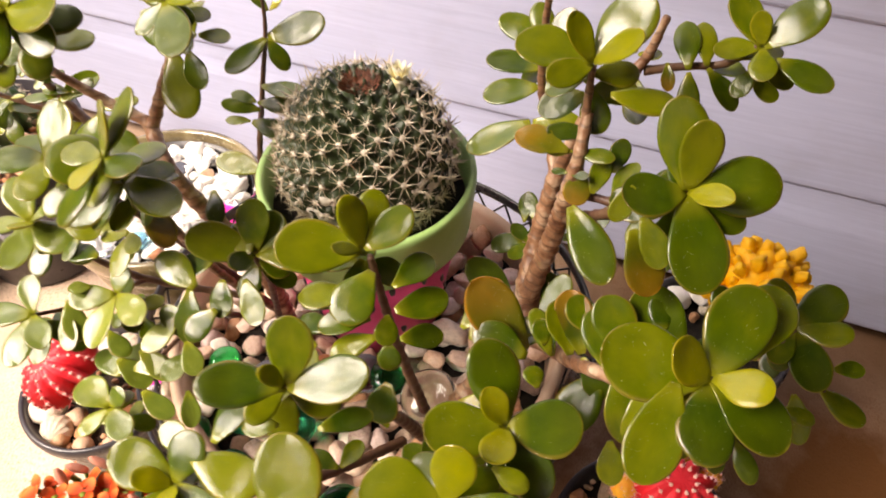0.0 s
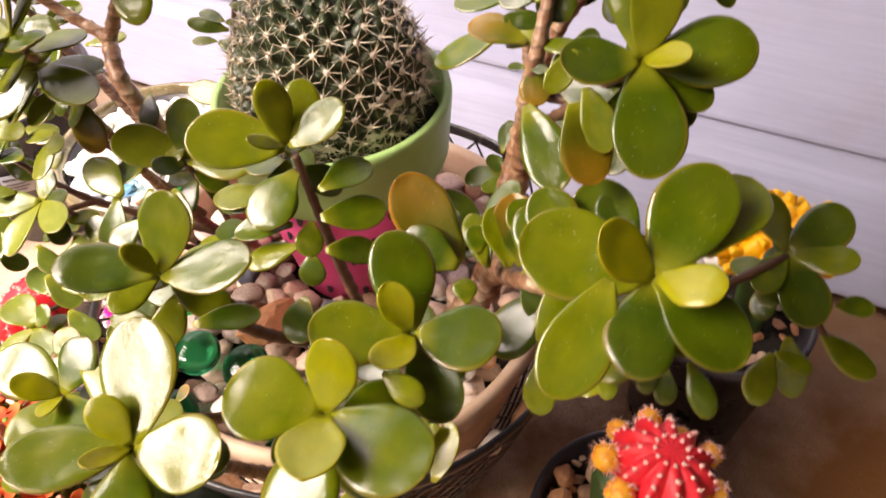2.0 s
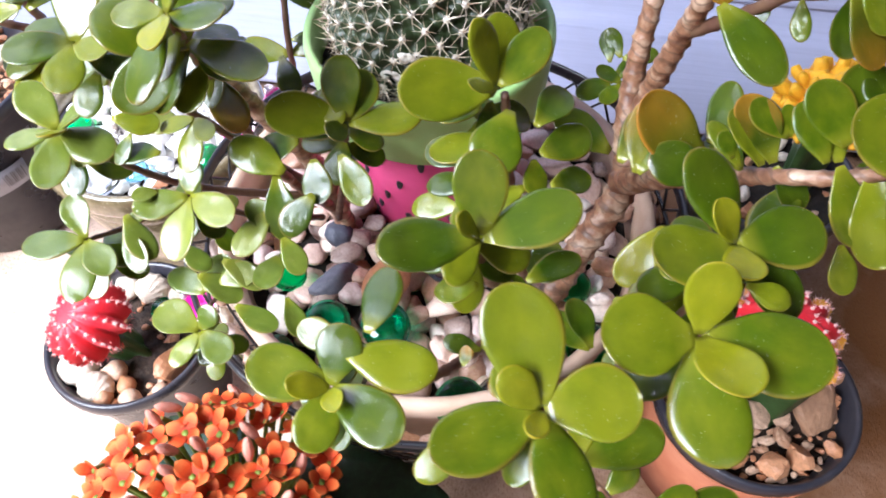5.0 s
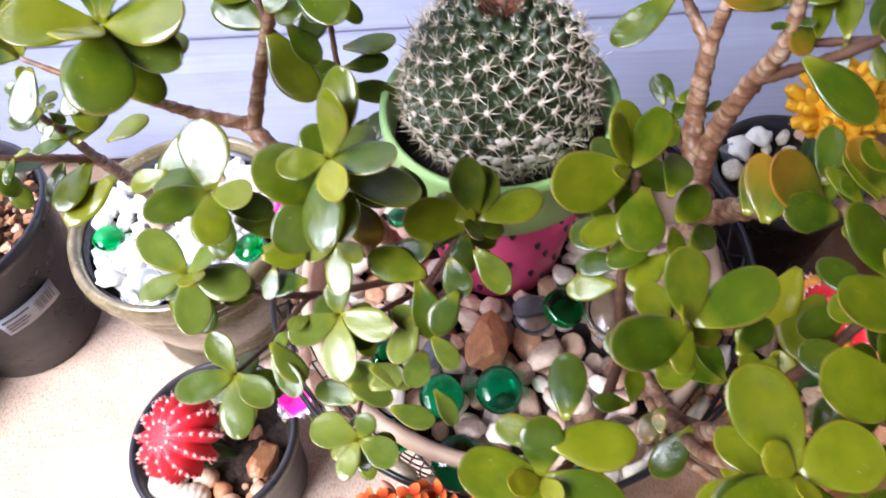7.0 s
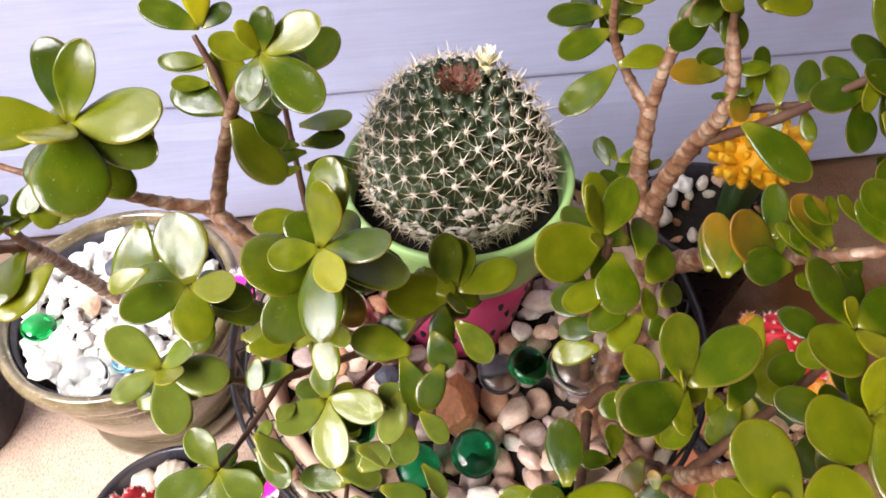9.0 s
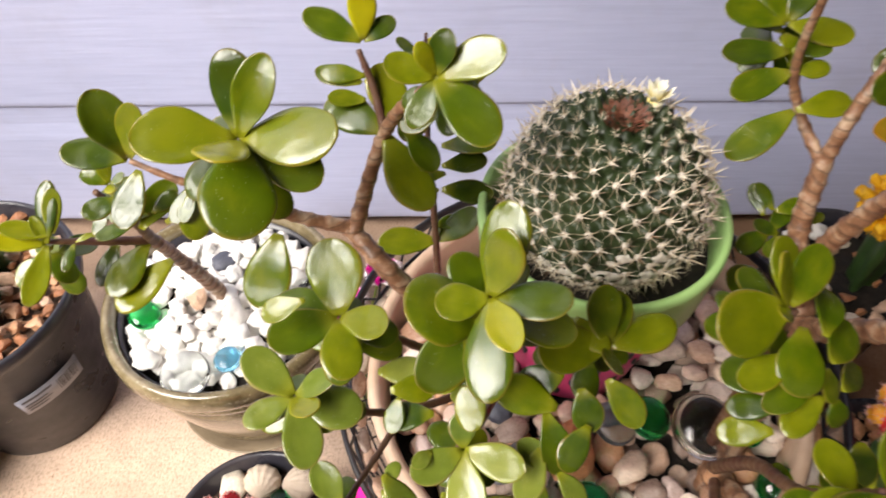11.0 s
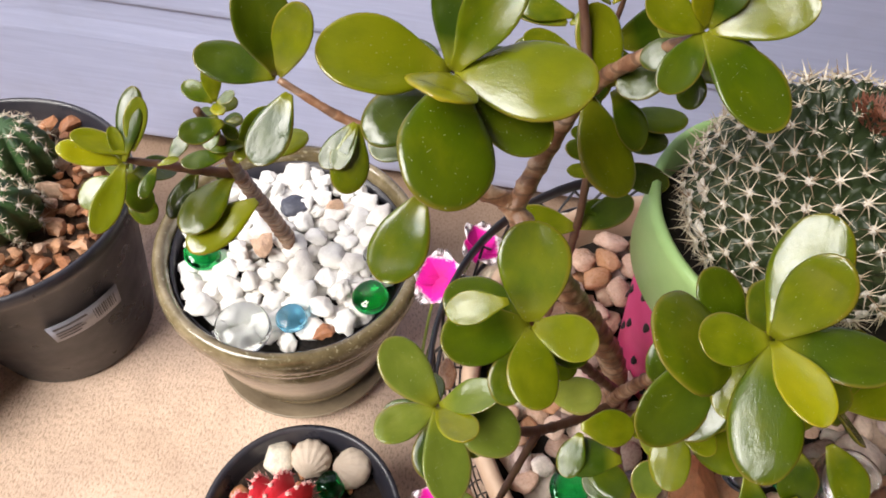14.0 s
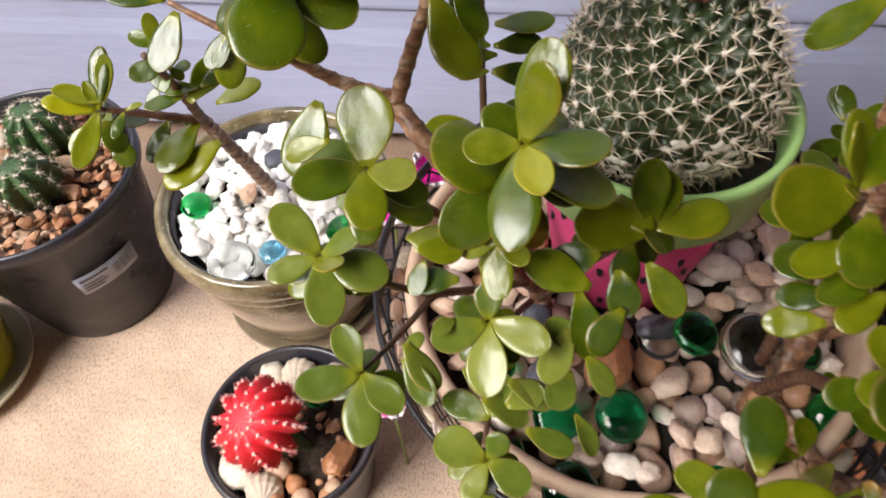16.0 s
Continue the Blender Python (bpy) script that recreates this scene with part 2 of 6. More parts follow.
CREAM_STONE = stone_material("cream_stone", (0.66, 0.56, 0.43), (0.72, 0.64, 0.52))
GREEN_GLASS = glass_material("green_glass", (0.01, 0.55, 0.13, 1))
TEAL_GLASS = glass_material("dark_teal_glass", (0.012, 0.45, 0.20, 1))
CLEAR_GLASS = glass_material("clear_glass", (0.92, 0.95, 0.94, 1))
BLUE_GLASS = glass_material("blue_glass", (0.30, 0.72, 0.98, 1))
BLACK_PLASTIC = plastic_material("black_plastic", (0.024, 0.024, 0.033, 1), 0.30, 0.42, (0.15, 0.12, 0.11, 1))
BLACK_WIRE = plastic_material("black_wire", (0.010, 0.010, 0.014, 1), 0.3, 0.12)
TERRACOTTA = plain_material("terracotta", (0.30, 0.085, 0.035), (0.42, 0.15, 0.07), 30, 0.75)
BOWL_CLAY = plain_material("beige_clay", (0.46, 0.31, 0.21), (0.60, 0.44, 0.33), 36, 0.6)
GREEN_PAINT = plain_material("light_green_paint", (0.33, 0.56, 0.19), (0.42, 0.64, 0.25), 30, 0.4)
PINK_PAINT = plain_material("pink_paint", (0.66, 0.055, 0.19), (0.78, 0.09, 0.26), 30, 0.45)
SEED_PAINT = plain_material("black_paint", (0.008, 0.008, 0.01), (0.03, 0.025, 0.03), 60, 0.4)
SOIL = soil_material("dark_soil", (0.006, 0.004, 0.003, 1), (0.03, 0.02, 0.013, 1))
POT_SOIL = soil_material("crumbly_soil", (0.012, 0.007, 0.005, 1), (0.09, 0.055, 0.036, 1))
BROWN_SOIL = soil_material("brown_soil", (0.05, 0.028, 0.017, 1), (0.16, 0.095, 0.06, 1))
GLAZE = glaze_material()
FOOT_CLAY = plain_material("saucer_clay", (0.15, 0.11, 0.07), (0.27, 0.21, 0.14), 40, 0.45)
CACTUS = flesh_material("cactus_flesh", (0.011, 0.020, 0.006), (0.025, 0.040, 0.013), (0.052, 0.070, 0.028))
SPINE = spine_material()
WOOL = plain_material("areole_wool", (0.60, 0.54, 0.46), (0.82, 0.77, 0.70), 300, 0.95, 0.001)
RED_SPINE = plain_material("reddish_spine", (0.11, 0.030, 0.016), (0.26, 0.095, 0.050), 200, 0.6)
RED_FLESH = flesh_material("red_cactus_flesh", (0.66, 0.012, 0.022), (0.78, 0.024, 0.040), (0.85, 0.06, 0.08), 60, 0.5)
ORANGE_FLESH = flesh_material("orange_offset_flesh", (0.82, 0.20, 0.03), (0.88, 0.40, 0.03), (0.88, 0.52, 0.06), 90, 0.5)
YELLOW_FLESH = flesh_material("yellow_cactus_flesh", (0.80, 0.36, 0.008), (0.88, 0.47, 0.012), (0.92, 0.58, 0.03), 70, 0.5)
STOCK_FLESH = flesh_material("stock_flesh", (0.018, 0.045, 0.009), (0.034, 0.075, 0.017), (0.060, 0.11, 0.030), 40, 0.45)
RED_FUZZ = plain_material("red_fuzz", (0.66, 0.05, 0.06), (0.80, 0.30, 0.26), 300, 0.8)
RIB_FLESH = flesh_material("ribbed_cactus_flesh", (0.022, 0.055, 0.018), (0.045, 0.10, 0.032), (0.09, 0.17, 0.06), 60, 0.4)
PINK_FUZZ = plain_material("pink_fuzz", (0.80, 0.35, 0.33), (0.88, 0.62, 0.55), 300, 0.8)
SHELL = plain_material("shell", (0.46, 0.32, 0.20), (0.80, 0.72, 0.62), 150, 0.5, 0.001)
KAL_LEAF = flesh_material("kalanchoe_leaf_flesh", (0.006, 0.018, 0.007), (0.010, 0.030, 0.011), (0.022, 0.050, 0.022), 30, 0.28)
ORANGE_PETAL = petal_material("orange_petal", (0.24, 0.022, 0.003), (0.52, 0.050, 0.005), (0.76, 0.19, 0.045), (0.10, 0.46, 0.92))
PINK_PETAL = petal_material("magenta_petal", (0.62, 0.01, 0.22), (0.80, 0.015, 0.38), (0.90, 0.80, 0.85), (0.12, 0.60, 0.72))
WHITE_PETAL = petal_material("cream_petal", (0.75, 0.62, 0.22), (0.84, 0.78, 0.52), (0.88, 0.86, 0.74))
BUD_SKIN = plain_material("pink_bud", (0.62, 0.16, 0.10), (0.76, 0.40, 0.30), 120, 0.5)
YELLOW_GLAZE = plain_material("yellow_green_glaze", (0.22, 0.20, 0.012), (0.30, 0.27, 0.02), 20, 0.25)
CREAM_CLAY = plain_material("cream_clay", (0.52, 0.44, 0.30), (0.64, 0.56, 0.42), 40, 0.55)
LABEL_PAPER = plain_material("label_paper", (0.24, 0.25, 0.31), (0.36, 0.37, 0.43), 60, 0.45)
LABEL_INK = plain_material("label_ink", (0.05, 0.05, 0.06), (0.10, 0.10, 0.12), 90, 0.6)
CORNER_BLOCKER = plain_material("corner_blocker", (0.035, 0.02, 0.013), (0.07, 0.04, 0.026), 9, 0.6)
ROOF_BLOCKER = plain_material("roof_blocker", (0.10, 0.085, 0.075), (0.15, 0.13, 0.12), 12, 0.6)
FILL_BLOCKER = plain_material("fill_blocker", (0.09, 0.075, 0.06), (0.14, 0.12, 0.10), 6, 0.8)
FLOOR_MAT = floor_material()
WALL_MAT = wall_material()


# ---- builders ----
def mesh_of(bm, name, material, smooth=True):
    me = bpy.data.meshes.new(name)
    if smooth:
        for f in bm.faces:
            f.smooth = True
    bm.to_mesh(me)
    bm.free()
    me.materials.append(material)
    return me


def part(name, bm, material, parent, label="", smooth=True, at=None):
    """Links a bmesh, or a ready mesh, as one mesh object under a thing or a part."""
    me = bm if isinstance(bm, bpy.types.Mesh) else mesh_of(bm, name, material, smooth)
    ob = new(name, me)
    ob.parent = parent
    if at is not None:
        ob.matrix_basis = at
    if label:
        tagged(ob, label)
    return ob


def thing(name, place, label, category, group="", kind=""):
    ob = new(name)
    ob.empty_display_size = 0.02
    ob.matrix_basis = Matrix.Translation(place) if not isinstance(place, Matrix) else place
    return tagged(ob, label, category, group, kind)


def solo(name, bm, material, place, label, category, group="", kind="", smooth=True):
    """A thing that is one mesh."""
    me = bm if isinstance(bm, bpy.types.Mesh) else mesh_of(bm, name, material, smooth)
    ob = new(name, me)
    ob.matrix_basis = Matrix.Translation(place) if not isinstance(place, Matrix) else place
    return tagged(ob, label, category, group, kind)


def lathe(profile, segs=48, bm=None, closed=False, wobble=0.0):
    """Turns a list of (radius, height) round the z axis."""
    bm = bm or bmesh.new()
    rings = []
    for i, (r, z) in enumerate(profile):
        if r < 1e-6:
            rings.append([bm.verts.new((0, 0, z))])
            continue
        ring = []
        for k in range(segs):
            a = 2 * math.pi * k / segs
            rr = r * (1 + wobble * noise.noise((3 * math.cos(a), 3 * math.sin(a), 20 * z)))
            ring.append(bm.verts.new((rr * math.cos(a), rr * math.sin(a), z)))
        rings.append(ring)
    pairs = list(zip(rings, rings[1:])) + ([(rings[-1], rings[0])] if closed else [])
    for a, b in pairs:
        for k in range(segs):
            n = (k + 1) % segs
            if len(a) == 1 and len(b) == 1:
                continue
            if len(a) == 1:
                bm.faces.new((a[0], b[n], b[k]))
            elif len(b) == 1:
                bm.faces.new((a[k], a[n], b[0]))
            else:
                bm.faces.new((a[k], a[n], b[n], b[k]))
    bmesh.ops.recalc_face_normals(bm, faces=bm.faces)
    return bm


def tube(points, radii, sides=10, bm=None, nodes=0.0, step=0.004, cap=True):
    """A tapered tube along a smooth line through the points; nodes: how far leaf scars swell it."""
    bm = bm or bmesh.new()
    pts = [Vector(p) for p in points]
    if len(pts) == 2:
        pts.insert(1, (pts[0] + pts[1]) / 2)
        radii = [radii[0], (radii[0] + radii[-1]) / 2, radii[-1]]
    ext = [2 * pts[0] - pts[1], *pts, 2 * pts[-1] - pts[-2]]
    line, rad = [], []
    for i in range(len(pts) - 1):
        p0, p1, p2, p3 = ext[i:i + 4]
        n = max(2, int((p2 - p1).length / step))
        for k in range(n + (i == len(pts) - 2)):
            t = k / n
            line.append(0.5 * ((2 * p1) + (p2 - p0) * t + (2 * p0 - 5 * p1 + 4 * p2 - p3) * t * t + (3 * p1 - p0 - 3 * p2 + p3) * t ** 3))
            rad.append(radii[i] + (radii[i + 1] - radii[i]) * t)
    side = Vector((0.3, 0.9, 0.2))
    rings, run = [], 0.0
    for i, p in enumerate(line):
        d = (line[min(i + 1, len(line) - 1)] - line[max(i - 1, 0)]).normalized()
        side = (side - d * side.dot(d)).normalized()
        up = d.cross(side)
        if i:
            run += (p - line[i - 1]).length
        swell = 1 + nodes * (0.5 + 0.5 * math.sin(run / 0.0085 * 2 * math.pi)) ** 6
        ring = []
        for k in range(sides):
            a = 2 * math.pi * k / sides
            r = rad[i] * swell * (1 + 0.06 * noise.noise(p * 160 + Vector((math.cos(a), math.sin(a), 0))))
            ring.append(bm.verts.new(p + (side * math.cos(a) + up * math.sin(a)) * r))
        rings.append(ring)
    for a, b in zip(rings, rings[1:]):
        for k in range(sides):
            n = (k + 1) % sides
            bm.faces.new((a[k], a[n], b[n], b[k]))
    if cap:
        bm.faces.new(rings[-1])
        bm.faces.new(rings[0][::-1])
    return bm


def spike(bm, p, d, length, r):
    """One thin three-sided spine."""
    d = d.normalized()
    s = d.orthogonal().normalized()
    u = d.cross(s)
    base = [bm.verts.new(p + (s * math.cos(a) + u * math.sin(a)) * r) for a in (0, 2.094, 4.189)]
    tip = bm.verts.new(p + d * length)
    for k in range(3):
        bm.faces.new((base[k], base[(k + 1) % 3], tip))


def blob(bm, p, r, squash=None, sub=1):
    """A small ball joined to a mesh."""
    m = Matrix.Translation(p)
    if squash is not None:
        m = m @ squash
    bmesh.ops.create_icosphere(bm, subdivisions=sub, radius=r, matrix=m)


def pebble_mesh(name, material, seed, rough=0.16, sub=3, edgy=0.0):
    """A unit pebble, rounded or broken."""
    bm = bmesh.new()
    bmesh.ops.create_icosphere(bm, subdivisions=sub, radius=1.0)
    off = Vector((seed * 7.3, seed * 3.1, seed * 1.7))
    dice = random.Random(seed)
    flats = [(Vector((dice.gauss(0, 1), dice.gauss(0, 1), dice.gauss(0, 1))).normalized(), dice.uniform(1 - 0.9 * edgy, 1 - 0.3 * edgy)) for _ in range(11)]
    for v in bm.verts:
        n = v.co.normalized()
        k = 1 + rough * noise.noise(n * 1.1 + off) + rough * 0.5 * noise.noise(n * 2.3 + off)
        if edgy:
            k *= 1 + 0.10 * noise.noise(n * 4 + off)
            for d, far in flats:
                k = min(k, far / max(0.05, n.dot(d)))
        v.co = n * k
    return mesh_of(bm, name, material, smooth=edgy < 0.45)


def lie(x, y, z, yaw, tilt_x, tilt_y, sx, sy, sz):
    return pose(x, y, z, tilt_x, tilt_y, yaw) @ Matrix.Diagonal((sx, sy, sz, 1))


# ---- floor and wall ----
def slab(x0, x1, y0, y1, z0, z1, nx=1, ny=1):
    bm = bmesh.new()
    bmesh.ops.create_cube(bm, size=1, matrix=Matrix.Translation(((x0 + x1) / 2, (y0 + y1) / 2, (z0 + z1) / 2)) @ Matrix.Diagonal((x1 - x0, y1 - y0, z1 - z0, 1)))
    return bm


WALL_Y = 0.49
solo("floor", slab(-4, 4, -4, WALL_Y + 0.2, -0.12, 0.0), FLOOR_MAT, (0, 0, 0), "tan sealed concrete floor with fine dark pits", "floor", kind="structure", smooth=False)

wall = solo("wall_north", slab(-4, 4, WALL_Y + 0.016, WALL_Y + 0.2, 0.001, 2.6), WALL_MAT, (0, 0, 0), "pale blue-grey painted wall clad in horizontal boards", "wall", kind="structure", smooth=False)


def board_mesh():
    """One lapped siding board, its lower edge proud and rounded."""
    bm = bmesh.new()
    prof = [(0.016, 0.150), (0.0028, 0.150), (0.0026, 0.128), (0.0012, 0.110), (0.0005, 0.006), (0.0008, 0.003), (0.0018, 0.0006), (0.016, 0.0)]
    cols = [[bm.verts.new((x, y, z)) for y, z in prof] for x in (-4.0, 4.0)]
    n = len(prof)
    for i in range(n):
        bm.faces.new((cols[0][i], cols[1][i], cols[1][(i + 1) % n], cols[0][(i + 1) % n]))
    bm.faces.new(cols[0])
    bm.faces.new(cols[1][::-1])
    bmesh.ops.recalc_face_normals(bm, faces=bm.faces)
    return mesh_of(bm, "board", WALL_MAT, smooth=False)


board = board_mesh()
for i in range(17):
    part("board", board, None, wall, at=Matrix.Translation((0, WALL_Y, 0.0145 + 0.1465 * i)))


# two unseen walls, added to hold back low sky light from front and left
solo("wall_south", slab(-2.7, 0.6, -2.7, -2.56, 0.001, 2.1), FILL_BLOCKER, (0, 0, 0), "unseen dull brown-grey wall added to cut low sky light", "wall", kind="structure", smooth=False)
solo("wall_west", slab(-2.7, -2.56, -2.56, WALL_Y, 0.001, 2.1), FILL_BLOCKER, (0, 0, 0), "unseen dull brown-grey wall added to cut low sky light", "wall", kind="structure", smooth=False)
# unseen dark wall, added to take sky light off the right-hand pots
solo("wall_east", slab(0.40, 0.6, -2.56, WALL_Y, 0.001, 2.5), CORNER_BLOCKER, (0, 0, 0), "unseen dark wall added to dim the right-hand side", "wall", kind="structure", smooth=False)

# unseen slab, added overhead so that sunlight falls off towards the right
solo("ceiling", slab(-0.66, 0.6, -0.8, WALL_Y, 1.35, 1.41), ROOF_BLOCKER, (0, 0, 0), "unseen dim low slab added to shade the right-hand side", "ceiling", kind="structure", smooth=False)


# ---- leaves ----
def leaf_mesh(name, material, seed):
    """A fleshy spoon-shaped leaf, one long and one wide: flat or dished above, rounded below, with a firm rim."""
    bm = bmesh.new()
    dice = random.Random(seed * 13 + 5)
    dish, curl, skew = dice.uniform(-0.02, 0.15), dice.uniform(-0.10, 0.14), dice.uniform(-0.05, 0.05)
    rows, ring = 17, 20
    grid = []
    for i in range(rows):
        u = i / (rows - 1)
        x = 1 - (1 - u) ** 1.9
        if x < 0.6:
            half = 0.10 + 0.40 * math.sin(math.pi / 2 * x / 0.6) ** (1.0 + 0.2 * (seed % 3))
        else:
            half = max(0.5 * math.sqrt(max(0.0, 1 - ((x - 0.6) / 0.402) ** 2)), 0.03)
        thick = 0.060 * (1 - 0.2 * x) * min(1.0, 0.22 + half * 1.8)
        bend = curl * (x * x - 0.6 * x) + 0.03 * noise.noise((u * 2, seed * 5.0, 0.3))
        loop = []
        for k in range(ring):
            a = 2 * math.pi * k / ring
            c, s = math.cos(a), math.sin(a)
            cc = abs(c) ** 0.7 * (1 if c > 0 else -1)
            yy = half * cc * (1 + 0.05 * noise.noise((u * 3, c * 2, seed * 3.0))) + skew * math.sin(math.pi * x)
            deep = 0.62 * (1 - abs(cc) ** 4) ** 0.5 if s > 0 else -1.05 * max(0.0, 1 - cc * cc) ** 0.5
            zz = thick * deep + dish * cc * cc * half + bend + 0.012 * noise.noise((u * 4, cc * 2, seed * 9.0))
            loop.append(bm.verts.new((x, yy, zz)))
        grid.append(loop)
    for a, b in zip(grid, grid[1:]):
        for k in range(ring):
            n = (k + 1) % ring
            bm.faces.new((a[k], b[k], b[n], a[n]))
    bm.faces.new(grid[0])
    bm.faces.new(grid[-1][::-1])
    bmesh.ops.recalc_face_normals(bm, faces=bm.faces)
    return mesh_of(bm, name, material)


LEAVES = {key: [leaf_mesh("leaf", mat, s) for s in range(7)] for key, mat in LEAF.items()}
leaf_dice = random.Random(11)


def sprig(plant, centre, axis, leaves):
    """Leaves that spring from one node: each is its way from base to tip, its width by its length, and its tint."""
    c, ax = Vector(centre), Vector(axis)
    leaves = [(c, *row) for row in leaves]
    if len(leaves) >= 4:
        mean = sum(Vector(row[1]).length for row in leaves) / len(leaves)
        turn = leaf_dice.uniform(0, math.pi)
        flat = ax.orthogonal().normalized()
        for step in (1, 2, 3):
            low = c - ax * 0.0085 * step
            for half in (0, math.pi):
                d = Matrix.Rotation(turn + half + step * 1.57, 3, ax) @ flat
                leaves.append((low, (d * 0.94 - ax * 0.3) * mean * leaf_dice.uniform(0.66, 0.92), 0.62))
    for c, way, wide, *tint in leaves:
        x = Vector(way)
        length = x.length
        x = x.normalized()
        z = (ax - x * ax.dot(x)).normalized()
        y = z.cross(x)
        twist = leaf_dice.uniform(-0.22, 0.22)
        y, z = y * math.cos(twist) + z * math.sin(twist), z * math.cos(twist) - y * math.sin(twist)
        m = Matrix((x, y, z)).transposed().to_4x4()
        start = c + x * 0.0006
        fat = 1.25 if length < 0.015 else 1.0
        part("leaf", leaf_dice.choice(LEAVES[tint[0] if tint else ""]), None, plant,
             at=Matrix.Translation(start) @ m @ Matrix.Diagonal((length * 0.98, length * wide, length * fat, 1)))


def branch(plant, name, points, radii, material=None, nodes=0.19):
    return part(name, tube(points, [r * 0.82 for r in radii], 12, nodes=nodes, step=0.0016), material or BARK, plant)


# ---- pots ----
def pot_wall(r_top, r_base, height, wall=0.003, lip=0.004, lip_h=0.012, foot=True):
    """Profile of a tapered pot: outside up, over the lip, inside down."""
    r1 = r_base + (r_top - lip - r_base) * (height - lip_h) / height
    prof = [(0, 0.002), (r_base * 0.9, 0.002), (r_base * 0.95, 0.0), (r_base, 0.003), (r1, height - lip_h - 0.001), (r_top, height - lip_h), (r_top + 0.0006, height - lip_h * 0.5),
            (r_top, height - 0.0012), (r_top - 0.0012, height), (r_top - wall, height), (r_top - wall - 0.0012, height - 0.002), (r1 - wall, height - lip_h - 0.002), (r_base - wall, 0.006), (0, 0.006)]
    return prof


def soil_disc(r, z, seed, lumps=0.003, sub=20):
    bm = bmesh.new()
    rings = [[bm.verts.new((0, 0, z + lumps))]]
    for i in range(1, sub + 1):
        rr = r * i / sub
        ring = []
        for k in range(40):
            a = 2 * math.pi * k / 40
            p = Vector((rr * math.cos(a), rr * math.sin(a), 0))
            ring.append(bm.verts.new((p.x, p.y, z + lumps * noise.noise(p * 90 + Vector((seed, 0, 0))))))
        rings.append(ring)
    for k in range(40):
        bm.faces.new((rings[0][0], rings[1][k], rings[1][(k + 1) % 40]))
    for a, b in zip(rings[1:], rings[2:]):
        for k in range(40):
            n = (k + 1) % 40
            bm.faces.new((a[k], b[k], b[n], a[n]))
    return bm


BOWL = Vector((-0.137, 0.222, 0.0))
RIM_Z = 0.195


def wire_basket():
    """Black wire basket: flat rolled top band, crossed lattice, foot ring."""
    b = thing("wire_basket", BOWL, "black wire lattice basket holding the clay bowl", "basket")
    r0, r1, z0, z1 = 0.088, 0.143, 0.003, RIM_Z

    def radius(z):
        t = (z - z0) / (z1 - z0)
        return r0 + (r1 - r0) * t ** 0.72

    part("top_band", lathe([(r1 - 0.0006, z1 - 0.007), (r1 + 0.0010, z1 - 0.0064), (r1 + 0.0017, z1 - 0.002), (r1 + 0.0014, z1 + 0.001), (r1, z1 + 0.0018), (r1 - 0.0014, z1 + 0.0006), (r1 - 0.0012, z1 - 0.006)], 72, closed=True), BLACK_WIRE, b)
    z2 = z1 - 0.021
    for z in (z2, 0.004):
        ring = [(radius(z) * math.cos(a), radius(z) * math.sin(a), z) for a in [2 * math.pi * k / 48 for k in range(49)]]
        part("ring", tube(ring, [0.0013] * 49, 6, step=0.02), BLACK_WIRE, b)
    zig = bmesh.new()
    for k in range(72):
        a, a2 = 2 * math.pi * k / 72, 2 * math.pi * (k + 1) / 72
        za, zb = (z2, z1 - 0.006) if k % 2 else (z1 - 0.006, z2)
        tube([(radius(za) * math.cos(a), radius(za) * math.sin(a), za), (radius(zb) * math.cos(a2), radius(zb) * math.sin(a2), zb)], [0.0009, 0.0009], 5, zig, step=0.02, cap=False)
    part("zigzag_border", zig, BLACK_WIRE, b)
    lat = bmesh.new()
    n, steps = 60, 14
    for way in (1, -1):
        for k in range(n):
            pts = []
            for i in range(steps + 1):
                z = z0 + (z2 - z0) * i / steps
                a = 2 * math.pi * k / n + way * 0.75 * i / steps
                pts.append((radius(z) * math.cos(a), radius(z) * math.sin(a), z))
            tube(pts, [0.0008] * len(pts), 4, lat, step=0.03, cap=False)
    part("lattice", lat, BLACK_WIRE, b)
    return b


wire_basket()


def clay_bowl():
    b = thing("clay_bowl", BOWL + Vector((0, 0, 0.008)), "beige clay bowl packed with pebbles inside the basket", "bowl")
    h = RIM_Z - 0.011
    prof = [(0, 0.0), (0.06, 0.0), (0.072, 0.008), (0.105, 0.09), (0.122, h - 0.02), (0.1265, h - 0.006), (0.1268, h), (0.125, h + 0.004), (0.121, h + 0.004), (0.1185, h), (0.117, h - 0.02), (0.1, 0.09), (0.066, 0.012), (0, 0.010)]
    part("shell", lathe(prof, 72, wobble=0.014), BOWL_CLAY, b)
    part("soil", soil_disc(0.1155, h - 0.024, 3.0, 0.004), SOIL, b)
    return b


clay_bowl()


# ---- watermelon pot and its cactus ----
MELON = Vector((-0.1414, 0.2474, 0.172))


